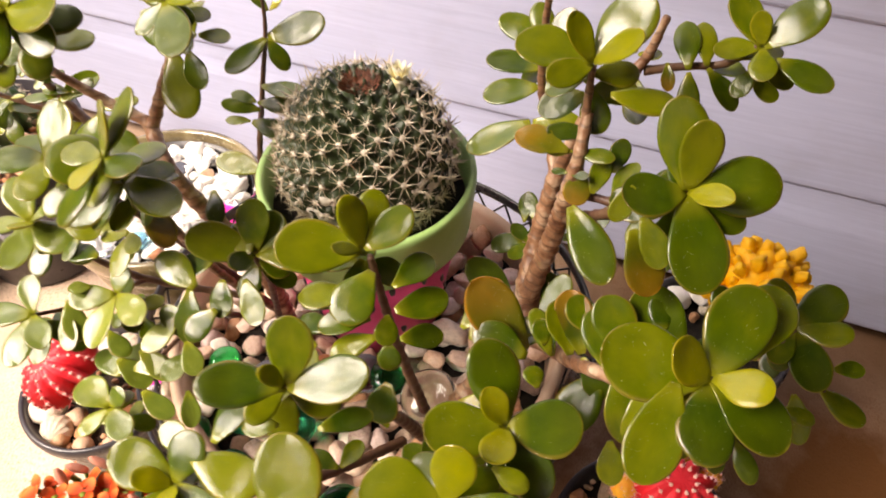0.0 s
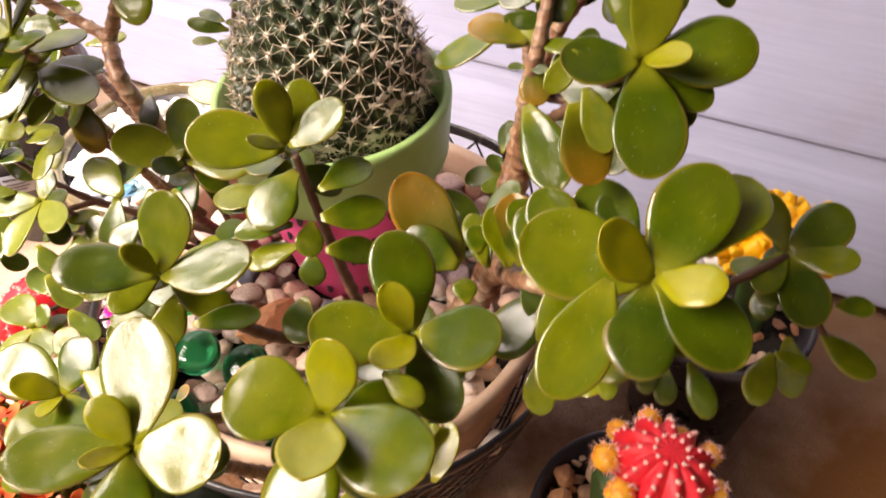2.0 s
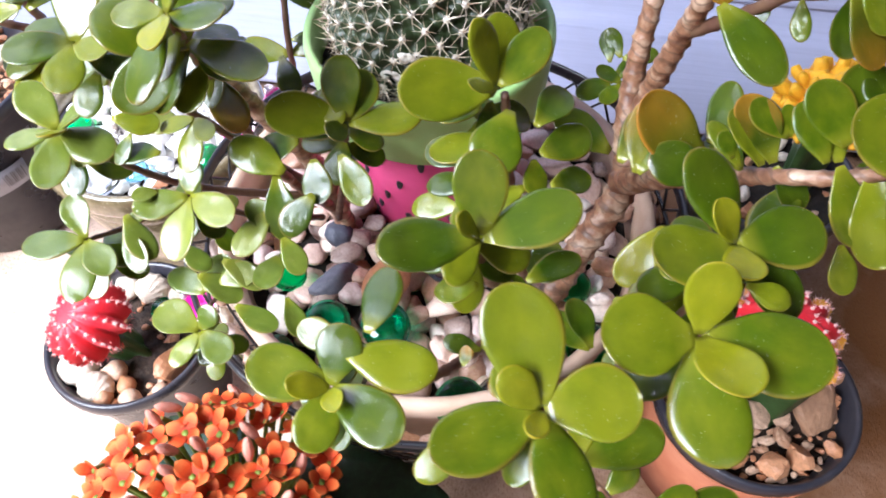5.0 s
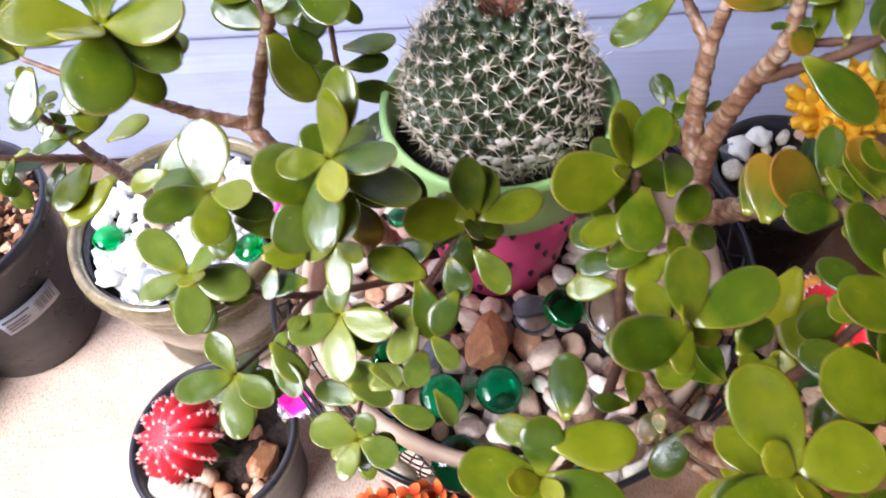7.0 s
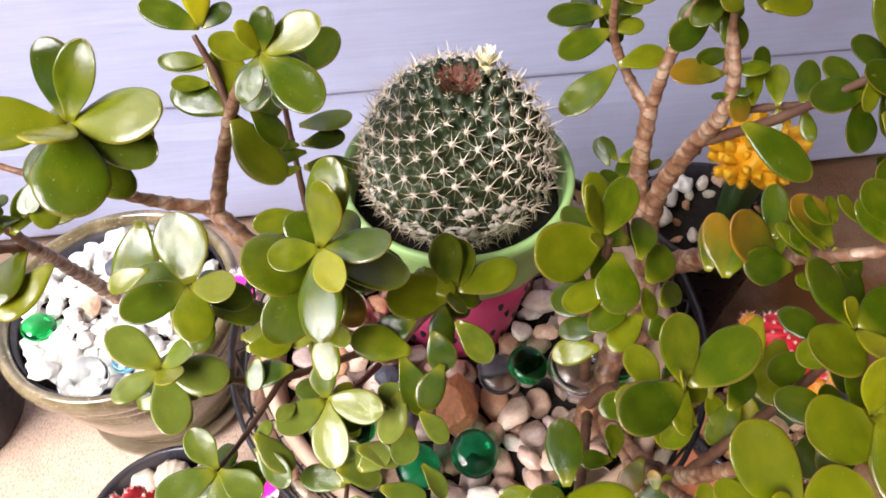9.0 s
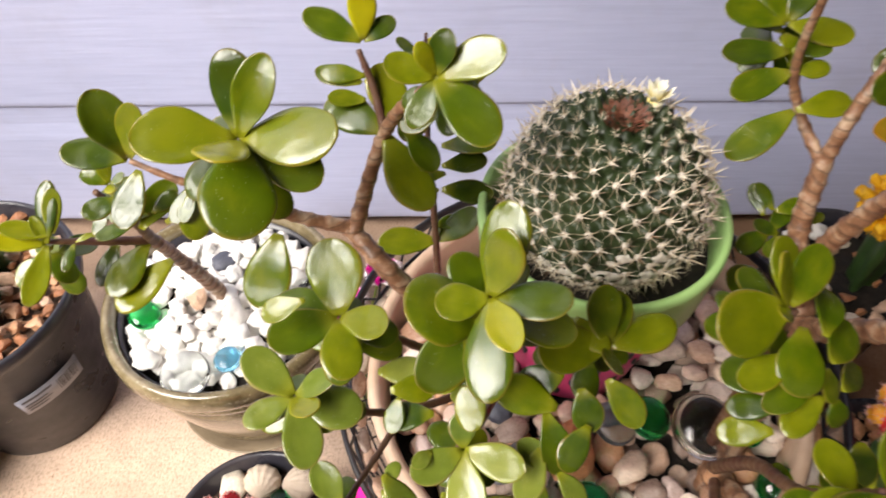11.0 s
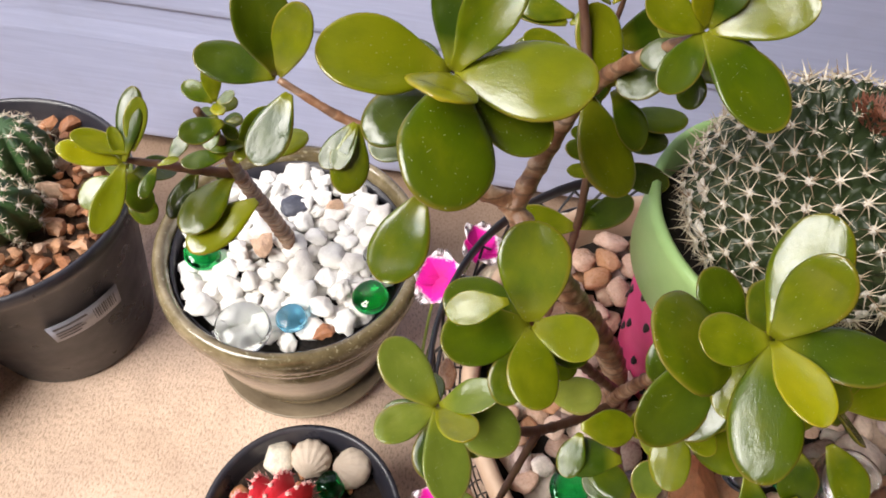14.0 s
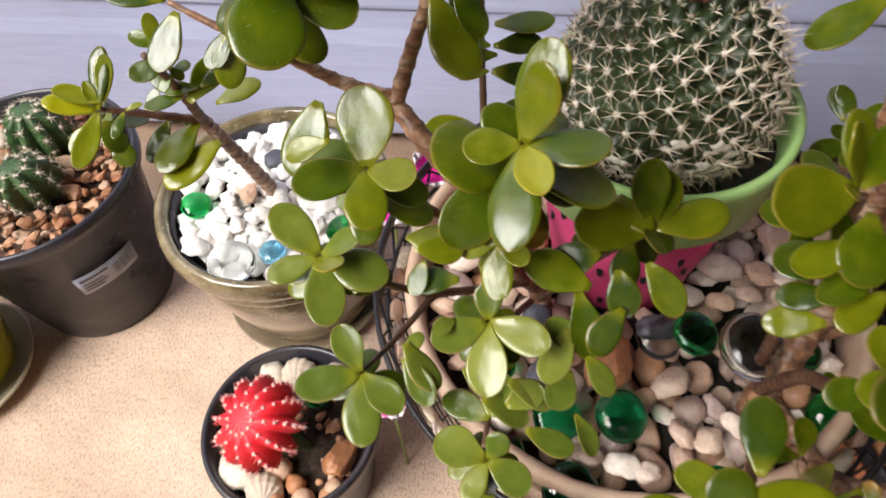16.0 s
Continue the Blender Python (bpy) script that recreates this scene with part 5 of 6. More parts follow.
sprig(jade_right, (-.016, .147, .337), (.098, -.346, .933), [((-.005, .007, .005), 0.80)])
sprig(jade_right, (.007, .137, .350), (.051, -.354, .934), [((-.010, .015, .010), 0.60)])
sprig(jade_right, (.012, .142, .353), (.036, -.366, .930), [((-.012, .015, .011), 0.70)])
sprig(jade_right, (-.046, .224, .253), (.109, -.342, .933), [((-.030, .009, .013), 0.55)])
sprig(jade_right, (-.017, .213, .356), (.030, -.374, .927), [((.002, .012, .011), 0.55)])
sprig(jade_right, (-.011, .222, .362), (.019, -.389, .921), [((.001, .011, .010), 0.60)])
sprig(jade_right, (-.050, .254, .273), (-.187, -.309, .933), [((-.017, -.008, -.006), 0.60), ((.012, .012, .006), 0.55)])
sprig(jade_right, (-.034, .256, .277), (-.206, -.309, .928), [((.010, .003, .003), 0.55)])
sprig(jade_right, (-.035, .243, .264), (.045, -.319, .947), [((.010, -.005, -.002), 0.55), ((-.002, -.018, -.010), 0.60)])
sprig(jade_right, (-.046, .251, .274), (.061, -.333, .941), [((-.009, -.011, -.004), 0.60), ((-.013, .006, .003), 0.60)])
sprig(jade_left, (-.222, .124, .305), (.318, -.178, .931), [((-.007, -.007, .003), 0.60, "p")])
sprig(jade_left, (-.175, .122, .289), (.256, -.179, .950), [((-.015, .008, .009), 0.55, "p"), ((.010, -.011, -.008), 0.60, "p")])
sprig(jade_right, (-.075, .125, .267), (.112, -.187, .976), [((-.009, .006, .004), 0.55)])
sprig(jade_right, (-.047, .115, .250), (.069, -.167, .984), [((-.011, .018, .008), 0.55), ((-.021, .011, .003), 0.55)])
sprig(jade_right, (-.091, .104, .255), (.133, -.151, .980), [((.004, .015, .002), 0.60), ((-.016, .001, .002), 0.55)])
sprig(jade_right, (.002, .158, .339), (.093, -.288, .953), [((-.014, .008, .007), 0.70), ((-.002, .010, .005), 0.60)])
sprig(jade_right, (.016, .160, .334), (.061, -.287, .956), [((-.008, .011, .006), 0.60)])
sprig(jade_right, (.042, .164, .357), (.004, -.326, .945), [((-.005, .012, .007), 0.60), ((.006, .009, .004), 0.60)])
sprig(jade_right, (.082, .182, .295), (-.069, -.280, .957), [((-.001, -.018, -.009), 0.55), ((.014, -.001, -.002), 0.55)])
sprig(jade_right, (-.135, .061, .297), (.013, -.163, .987), [((-.029, .002, .005), 0.65), ((.001, .017, .013), 0.75), ((.027, -.014, .002), 0.60), ((-.002, -.022, -.002), 0.70), ((-.012, -.006, .010), 0.60, "y"), ((.005, -.010, .007), 0.60, "y")])
sprig(jade_right, (-.133, .071, .304), (.010, -.185, .983), [((-.017, .007, -.000), 0.60), ((.032, .000, -.003), 0.57)])
sprig(jade_right, (-.126, .077, .307), (-.004, -.200, .980), [((.003, .024, .005), 0.57)])
sprig(jade_small, (-.421, .252, .276), (.277, -.318, .907), [((-.022, -.004, .010), 0.45, "y"), ((.002, .016, .018), 0.40)])
sprig(jade_small, (-.408, .277, .240), (.239, -.322, .916), [((-.009, -.018, -.012), 0.45)])
sprig(jade_small, (-.398, .281, .241), (.227, -.329, .917), [((.001, -.006, -.004), 0.60)])
sprig(jade_small, (-.423, .278, .242), (.254, -.320, .913), [((-.007, -.006, -.002), 0.50), ((.007, .012, .008), 0.50)])
sprig(jade_small, (-.374, .267, .275), (.220, -.346, .912), [((-.017, -.006, .002), 0.50), ((.011, .012, .005), 0.50)])
sprig(jade_small, (-.382, .287, .244), (.210, -.339, .917), [((.023, .018, .004), 0.50)])
sprig(jade_left, (-.213, .166, .341), (-.158, -.252, .955), [((-.001, -.014, -.012), 0.55)])
sprig(jade_left, (-.204, .165, .340), (-.178, -.245, .953), [((.000, -.015, -.013), 0.53)])
sprig(jade_left, (-.209, .145, .326), (-.161, -.196, .967), [((.001, -.018, -.011), 0.55), ((-.012, -.006, -.003), 0.60), ((.010, -.010, -.000), 0.60)])
sprig(jade_left, (-.234, .138, .321), (-.105, -.182, .978), [((-.003, -.011, -.007), 0.60)])
sprig(jade_left, (-.168, .169, .325), (-.235, -.227, .945), [((.012, -.012, -.005), 0.55), ((-.005, -.009, -.007), 0.55)])
sprig(jade_left, (-.185, .178, .332), (-.205, -.255, .945), [((.009, -.013, -.008), 0.55)])


# ---- glazed pot with white stones ----
WPOT = Vector((-0.3795, 0.309, 0.0))


def glazed_pot():
    p = thing("glazed_pot", WPOT, "olive-brown glazed ceramic pot full of white stones", "pot")
    part("saucer", lathe([(0, 0.001), (0.056, 0.001), (0.067, 0.011), (0.0685, 0.0145), (0.0668, 0.015), (0.058, 0.006), (0, 0.006)], 56), FOOT_CLAY, p, "brown clay saucer")
    prof = [(0, 0.007), (0.0509, 0.007), (0.0545, 0.0085), (0.0565, 0.0125), (0.0558, 0.0150), (0.0585, 0.0180), (0.0600, 0.0235), (0.0594, 0.0255), (0.0640, 0.0360), (0.0695, 0.0560),
            (0.0745, 0.0760), (0.0778, 0.0930), (0.0792, 0.1040), (0.0786, 0.1062), (0.0800, 0.1090), (0.0806, 0.1135), (0.0796, 0.1160), (0.0812, 0.1188), (0.0848, 0.1231), (0.0865, 0.1283),
            (0.0863, 0.1368), (0.0846, 0.1415), (0.0818, 0.1429), (0.0789, 0.1415), (0.0768, 0.1368), (0.0744, 0.1051), (0.0471, 0.0207), (0, 0.0186)]
    part("wall", lathe(prof, 72, wobble=0.006), GLAZE, p)
    part("soil", soil_disc(0.0748, 0.123, 5.0, 0.004), SOIL, p)
    return p


glazed_pot()
liner = lathe([(0.0754, 0.110), (0.0764, 0.134), (0.0752, 0.135), (0.0738, 0.110)], 60, closed=True)
solo("pot_liner", liner, BLACK_PLASTIC, WPOT, "black plastic pot set inside the glazed pot", "pot")
white_dice = random.Random(5)
W_BLOCK = [(x - WPOT.x, y - WPOT.y, r) for x, y, r in ((-0.366, 0.256, 0.010), (-0.392, 0.247, 0.018), (-0.432, 0.292, 0.012), (-0.3225, 0.279, 0.013), (-0.3965, 0.302, 0.009), (-0.322, 0.312, 0.011), (-0.346, 0.251, 0.007))]
for n, z, lo, hi, gap in ((90, 0.127, 0.0055, 0.0100, 0.68), (66, 0.134, 0.0048, 0.0112, 0.72)):
    for x, y, s in scatter(white_dice, n, 0.0, 0.067, lo, hi, gap, W_BLOCK if z > 0.13 else ()):
        solo("white_stone", white_dice.choice(WHITES), None, lie(WPOT.x + x, WPOT.y + y, z + white_dice.uniform(-0.002, 0.003), white_dice.uniform(0, 360), white_dice.uniform(-30, 30), white_dice.uniform(-30, 30), s * 1.2, s, s * 0.75),
             "rounded white stone in the glazed pot", "stone", "white stones")
gem("blue", -0.366, 0.256, 0.139, 0.019, 5, 0, "on the white stones")
gem("clear", -0.392, 0.245, 0.139, 0.033, 8, 5, "on the white stones")
gem("green", -0.432, 0.292, 0.138, 0.023, 5, 15, "on the white stones")
gem("green", -0.3225, 0.279, 0.138, 0.023, 5, -10, "on the white stones")
gem("clear", -0.322, 0.312, 0.138, 0.023, 0, -12, "on the white stones")
solo("brown_stone", BROWNS[1], None, lie(-0.3965, 0.302, 0.138, 30, 0, 0, 0.010, 0.013, 0.007), "orange-brown rock among the white stones", "rock", "brown rocks")
solo("brown_stone", BROWNS[2], None, lie(-0.346, 0.251, 0.136, 30, 0, 0, 0.010, 0.008, 0.006), "tan rock among the white stones", "rock", "brown rocks")
solo("brown_stone", BROWNS[4], None, lie(-0.360, 0.347, 0.138, 30, 0, 0, 0.011, 0.008, 0.007), "pinkish rock among the white stones", "rock", "brown rocks")
solo("dark_stone", DARKS[2], None, lie(-0.385, 0.341, 0.137, 30, 0, 0, 0.013, 0.009, 0.006), "grey speckled stone among the white stones", "stone", "dark stones")


# ---- black nursery pots ----
def nursery_pot(place, r_top, r_base, height, label, soil_mat, soil_z, body_mat=None, seed=1.0):
    p = thing("plant_pot", place, label, "pot", "black pots")
    part("wall", lathe(pot_wall(r_top, r_base, height), 64), BLACK_PLASTIC, p)
    part("soil", soil_disc(r_top - 0.0075, soil_z, seed, 0.003), soil_mat, p)
    if body_mat:
        part("cover", lathe([(r_base + 0.004, 0.001), (r_base + 0.0065, 0.001), (r_top - 0.001, height - 0.018), (r_top - 0.0035, height - 0.018)], 56, closed=True), body_mat, p, "terracotta outer pot")
    return p


BL = Vector((-0.568, 0.304, 0.0))
bl_pot = nursery_pot(BL, 0.0855, 0.060, 0.155, "tall black plastic pot with a small cactus and a label", BROWN_SOIL, 0.136)


def wrap_label(place, r0, z0, r1, z1, a0, a1):
    """A paper label bent round the pot, with bars for its print."""
    lab = bmesh.new()
    n = 10
    rows = []
    for i in range(n + 1):
        a = a0 + (a1 - a0) * i / n
        rows.append([lab.verts.new(((r + d) * math.cos(a), (r + d) * math.sin(a), z)) for r, z, d in ((r0, z0, 0.0004), (r1, z1, 0.0004), (r1, z1, 0.0012), (r0, z0, 0.0012))])
    for a, b in zip(rows, rows[1:]):
        for k in range(4):
            j = (k + 1) % 4
            lab.faces.new((a[k], b[k], b[j], a[j]))
    lab.faces.new(rows[0])
    lab.faces.new(rows[-1][::-1])
    bmesh.ops.recalc_face_normals(lab, faces=lab.faces)
    ob = part("label", lab, LABEL_PAPER, bl_pot, "worn white paper label with a barcode")

    def bar(fa0, fa1, fz0, fz1):
        bm = bmesh.new()
        quad = []
        for fa in (fa0, (fa0 + fa1) / 2, fa1):
            a = a0 + (a1 - a0) * fa
            for fz in (fz0, fz1):
                r, z = r0 + (r1 - r0) * fz + 0.0016, z0 + (z1 - z0) * fz
                quad.append(bm.verts.new((r * math.cos(a), r * math.sin(a), z)))
        bm.faces.new((quad[0], quad[2], quad[3], quad[1]))
        bm.faces.new((quad[2], quad[4], quad[5], quad[3]))
        part("print_bar", bm, LABEL_INK, ob)

    bar(0.06, 0.50, 0.72, 0.84)
    bar(0.06, 0.40, 0.50, 0.56)
    bar(0.06, 0.44, 0.34, 0.39)
    bar(0.06, 0.36, 0.18, 0.23)
    for k in range(11):
        f = 0.58 + 0.032 * k
        bar(f, f + (0.018 if k % 3 else 0.010), 0.22, 0.80)


wrap_label(BL, 0.0712, 0.078, 0.0752, 0.102, radians(-55), radians(-17))


def ribbed_cactus(place, rad, high, ribs, lean, label):
    """A small globe cactus with notched ribs and a star of spines on every notch."""
    c = thing("ribbed_cactus", place, label, "cactus", "ribbed cacti")
    body, stars, tufts = bmesh.new(), bmesh.new(), bmesh.new()
    dice = random.Random(ribs)
    rows, m = [], ribs * 8
    for i in range(29):
        th = math.pi * (0.015 + 0.72 * i / 28)
        loop = []
        for k in range(m):
            a = 2 * math.pi * k / m
            wave = (0.5 + 0.5 * math.cos(ribs * a)) ** 0.7
            bump = 1 + 0.10 * math.cos(th * 15 + 1.5) * wave
            r = rad * (0.72 + 0.30 * wave * bump) * math.sin(th) ** 0.75
            z = high * math.cos(th)
            loop.append(body.verts.new((r * math.cos(a) + lean[0] * z, r * math.sin(a) + lean[1] * z, z)))
        rows.append(loop)
    for a, b in zip(rows, rows[1:]):
        for k in range(m):
            body.faces.new((a[k], b[k], b[(k + 1) % m], a[(k + 1) % m]))
    body.faces.new(rows[0])
    bmesh.ops.recalc_face_normals(body, faces=body.faces)
    for k in range(ribs):
        for j in range(5):
            th = (2 * math.pi * (j + 1) - 1.5) / 15
            if th > 2.0:
                continue
            a = 2 * math.pi * k / ribs
            r = rad * 1.06 * math.sin(th) ** 0.75
            z = high * math.cos(th)
            p = Vector((r * math.cos(a) + lean[0] * z, r * math.sin(a) + lean[1] * z, z))
            out = Vector((math.cos(a) * math.sin(th), math.sin(a) * math.sin(th), math.cos(th))).normalized()
            blob(tufts, p, 0.0013)
            g = out.orthogonal().normalized()
            h = out.cross(g)
            for i in range(8):
                b = 2 * math.pi * (i + dice.uniform(-0.2, 0.2)) / 8
                spike(stars, p, g * math.cos(b) + h * math.sin(b) + out * dice.uniform(0.3, 0.7), 0.0068 * dice.uniform(0.7, 1.1), 0.00036)
    part("body", body, RIB_FLESH, c)
    tagged(part("spine_coat", stars, SPINE, c, "pale star spines", smooth=False), kind="stuff")
    tagged(part("wool", tufts, WOOL, c, "white wool dots"), kind="stuff")


ribbed_cactus(Vector((-0.550, 0.288, 0.157)), 0.022, 0.025, 8, (0.15, -0.25), "small ribbed green cactus with star spines")
ribbed_cactus(Vector((-0.563, 0.334, 0.156)), 0.022, 0.028, 9, (0.05, 0.0), "small dark ribbed cactus behind its twin")
stone_dice = random.Random(9)


def fill_stones(place, r, z, n, lo, hi, meshes, name, label, group, block=(), flat=0.8):
    for x, y, s in scatter(stone_dice, n, 0.0, r, lo, hi, 0.8, block):
        solo(name, stone_dice.choice(meshes), None, lie(place.x + x, place.y + y, z + stone_dice.uniform(-0.001, 0.003), stone_dice.uniform(0, 360), stone_dice.uniform(-30, 30), stone_dice.uniform(-30, 30), s * stone_dice.uniform(1.05, 1.5), s * 0.9, s * flat),
             label, "stone", group)


fill_stones(BL, 0.075, 0.138, 130, 0.005, 0.0085, BROWNS, "brown_stone", "rough orange-brown stone in the black pot", "brown stones", [(0.018, -0.016, 0.016), (0.005, 0.030, 0.014)], 0.7)
fill_stones(BL, 0.074, 0.145, 150, 0.0042, 0.0100, BROWNS, "brown_stone", "rough orange-brown stone in the black pot", "brown stones", [(0.018, -0.016, 0.020), (0.005, 0.030, 0.018)])
for x, y, s in ((-0.519, 0.345, 0.0105), (-0.597, 0.331, 0.010), (-0.573, 0.258, 0.0095)):
    solo("cream_stone", CREAMS[int(s * 4000) % 3], None, lie(x, y, 0.151, s * 9000, 0, 0, s * 1.1, s * 0.9, s * 0.8), "smooth white pebble in the black pot", "stone", "cream stones")


def moon_cactus(place, label, head_r, flesh, stock_h, lean, offsets=0, offset_flesh=None, ribs=9, group="grafted cacti", lumps=False, stock_r=0.013, tilt=(0.35, 0.0), turn=-0.167):
    """A grafted cactus: three-sided green stock with a ribbed coloured head."""
    c = thing("grafted_cactus", place, label, "cactus", group)
    bm = bmesh.new()
    rows = []
    for i in range(10):
        u = i / 9
        z = stock_h * u
        r0 = stock_r * (0.72 + 0.42 * u)
        off = Vector(lean) * u
        loop = []
        for k in range(24):
            a = 2 * math.pi * k / 24
            r = r0 * (0.52 + 0.7 * (0.5 + 0.5 * math.cos(3 * (a - turn))) ** 2.2)
            loop.append(bm.verts.new((off.x + r * math.cos(a), off.y + r * math.sin(a), z)))
        rows.append(loop)
    for a, b in zip(rows, rows[1:]):
        for k in range(24):
            bm.faces.new((a[k], a[(k + 1) % 24], b[(k + 1) % 24], b[k]))
    bm.faces.new(rows[-1])
    part("stock", bm, STOCK_FLESH, c, "dark green three-sided stock")
    top = Vector(lean) + Vector((0, 0, stock_h + head_r * 0.45))
    tip = Matrix.Translation(top) @ Matrix.Rotation(tilt[0], 4, "X") @ Matrix.Rotation(tilt[1], 4, "Y")
    head, fuzz = bmesh.new(), bmesh.new()
    dice = random.Random(ribs)
    rows = []
    for i in range(19):
        th = math.pi * (0.02 + 0.96 * i / 18)
        loop = []
        for k in range(ribs * 8):
            a = 2 * math.pi * k / (ribs * 8)
            wave = 1 - abs(((ribs * a / (2 * math.pi) + 0.5) % 1.0) - 0.5) * 2
            wave = wave ** 0.85
            nicks = 1 + 0.10 * math.sin(th * 21 + k // 8) * wave ** 3
            out = math.sin(th) ** (0.75 if th < math.pi / 2 else 0.45)
            r = head_r * (0.70 + 0.34 * wave * nicks) * out
            loop.append(head.verts.new((r * math.cos(a), r * math.sin(a), head_r * (0.72 if th < math.pi / 2 else 0.52) * math.cos(th))))
        rows.append(loop)
    m = ribs * 8
    for a, b in zip(rows, rows[1:]):
        for k in range(m):
            head.faces.new((a[k], b[k], b[(k + 1) % m], a[(k + 1) % m]))
    head.faces.new(rows[0])
    head.faces.new(rows[-1][::-1])
    bmesh.ops.recalc_face_normals(head, faces=head.faces)
    for k in range(ribs):
        a = 2 * math.pi * k / ribs
        for i in range(7):
            th = math.pi * (0.07 + 0.085 * i)
            p = Vector((head_r * 1.03 * math.sin(th) ** 0.8 * math.cos(a), head_r * 1.03 * math.sin(th) ** 0.8 * math.sin(a), head_r * 0.73 * math.cos(th)))
            blob(fuzz, p, head_r * 0.048)
            for _ in range(6):
                spike(fuzz, p, p.normalized() + Vector((dice.uniform(-1, 1), dice.uniform(-1, 1), dice.uniform(-1, 1))) * 0.9, head_r * dice.uniform(0.07, 0.15), head_r * 0.010)
    part("head", head, flesh, c, at=tip)
    if not lumps:
        rough = bmesh.new()
        for _ in range(260):
            k, th = dice.randrange(ribs), math.pi * dice.uniform(0.3, 0.85)
            a = 2 * math.pi * k / ribs + dice.gauss(0, 0.05)
            r = head_r * math.sin(th) ** 0.8
            p = Vector((r * math.cos(a), r * math.sin(a), head_r * 0.72 * math.cos(th)))
            spike(rough, p, p.normalized() + Vector((dice.uniform(-1, 1), dice.uniform(-1, 1), dice.uniform(-1, 1))) * 0.8, head_r * dice.uniform(0.07, 0.15), head_r * 0.012)
        tagged(part("rib_fuzz", rough, RED_FUZZ, c, "short red fuzz on the ribs", at=tip, smooth=False), kind="stuff")
    if not lumps:
        tagged(part("spine_fuzz", fuzz, PINK_FUZZ, c, "pale pink spine tufts", at=tip, smooth=False), kind="stuff")
    else:
        fuzz.free()
        knob = pebble_mesh("knob", flesh, 5, 0.35, 3, 0.2)
        down = bmesh.new()
        for k in range(58):
            th, a = math.acos(1 - 1.4 * (k + 0.5) / 58), k * 2.4
            p = Vector((head_r * 1.15 * math.sin(th) * math.cos(a), head_r * 0.85 * math.sin(th) * math.sin(a), head_r * 0.75 * math.cos(th))) * dice.uniform(0.80, 1.12)
            r = head_r * dice.uniform(0.13, 0.21)
            for _ in range(26):
                d = (p.normalized() * 0.5 + Vector((dice.gauss(0, 1), dice.gauss(0, 1), dice.gauss(0, 1))).normalized()).normalized()
                spike(down, p + d * r * 1.0, d, r * dice.uniform(0.3, 0.6), r * 0.07)
            part("knob", knob, None, c, at=tip @ Matrix.Translation(p) @ (p + Vector((0, 0, head_r * 0.5))).to_track_quat("Z", "Y").to_matrix().to_4x4() @ Matrix.Diagonal((r * 0.95, r * 0.85, r * 1.9, 1)))
        tagged(part("knob_fuzz", down, flesh, c, "yellow fuzz on the knobs", at=tip, smooth=False), kind="stuff")
    for k in range(offsets):
        a = 2 * math.pi * k / offsets + dice.uniform(-0.15, 0.15)
        bm, fz = bmesh.new(), bmesh.new()
        r = head_r * dice.uniform(0.20, 0.30)
        bmesh.ops.create_icosphere(bm, subdivisions=3, radius=r)
        for v in bm.verts:
            v.co *= 1 + 0.16 * math.cos(7 * math.atan2(v.co.y, v.co.x)) * math.cos(5 * v.co.z / r)
        at = tip @ Matrix.Translation((head_r * 1.06 * math.cos(a), head_r * 1.06 * math.sin(a), head_r * dice.uniform(-0.28, 0.12)))
        o = part("offset", bm, offset_flesh, c, "small orange offset", at=at)
        for _ in range(90):
            d = Vector((dice.uniform(-1, 1), dice.uniform(-1, 1), dice.uniform(-1, 1))).normalized()
            spike(fz, d * r, d + Vector((dice.gauss(0, 0.3), dice.gauss(0, 0.3), dice.gauss(0, 0.3))), r * dice.uniform(0.3, 0.6), r * 0.045)
        tagged(part("fuzz", fz, PINK_FUZZ, o, smooth=False), kind="stuff")
    return c


RL = Vector((-0.338, 0.152, 0.0))
nursery_pot(RL, 0.0565, 0.043, 0.100, "small black plastic pot with a red grafted cactus", POT_SOIL, 0.084, seed=2.0)
moon_cactus(RL + Vector((0.004, -0.006, 0.082)), "bright red grafted moon cactus on a green stock", 0.027, RED_FLESH, 0.036, (-0.012, -0.006, 0), ribs=12, tilt=(0.28, -0.30))


def shell_mesh(seed):
    """A cockle shell, one in half length, hinge at -x: ribs fan out from the hinge, growth steps cross them."""
    bm = bmesh.new()
    bmesh.ops.create_icosphere(bm, subdivisions=5, radius=1.0)
    for v in bm.verts:
        x, y, z = v.co
        fan, reach = math.atan2(y, x + 1.06), math.hypot(x + 1.06, y)
        wide = 0.62 + 0.38 * min(1.0, reach / 1.1)
        rib = math.cos(fan * 24 + seed) * min(1.0, reach) * (1 if z > -0.1 else 0.2)
        grow = math.sin(reach * 17 + seed) * 0.010 + math.sin(reach * 7 + seed * 2) * 0.012
        v.co = Vector((x, y * wide, max(z, -0.45))) * (1 + 0.030 * rib + grow)
    return mesh_of(bm, "shell", SHELL)


SHELLS = [shell_mesh(s) for s in range(3)]
for x, y, s, m in ((0.021, 0.036, 0.0105, SHELLS[0]), (-0.004, 0.038, 0.0105, SHELLS[1]), (-0.023, 0.035, 0.010, CREAMS[1]), (-0.028, -0.028, 0.014, CREAMS[0]), (-0.008, -0.040, 0.010, SHELLS[2])):
    if m in SHELLS:
        solo("seashell", m, None, lie(RL.x + x, RL.y + y, 0.091, 70 - x * 3500, 12, -14, s * 1.1, s * 1.15, s * 0.85), "ribbed cream cockle shell in the small black pot", "shell", "seashells")
    else:
        solo("cream_stone", m, None, lie(RL.x + x, RL.y + y, 0.090, s * 9000, 8, 5, s * 1.1, s, s * 0.8), "pale rounded stone in the small black pot", "stone", "cream stones")
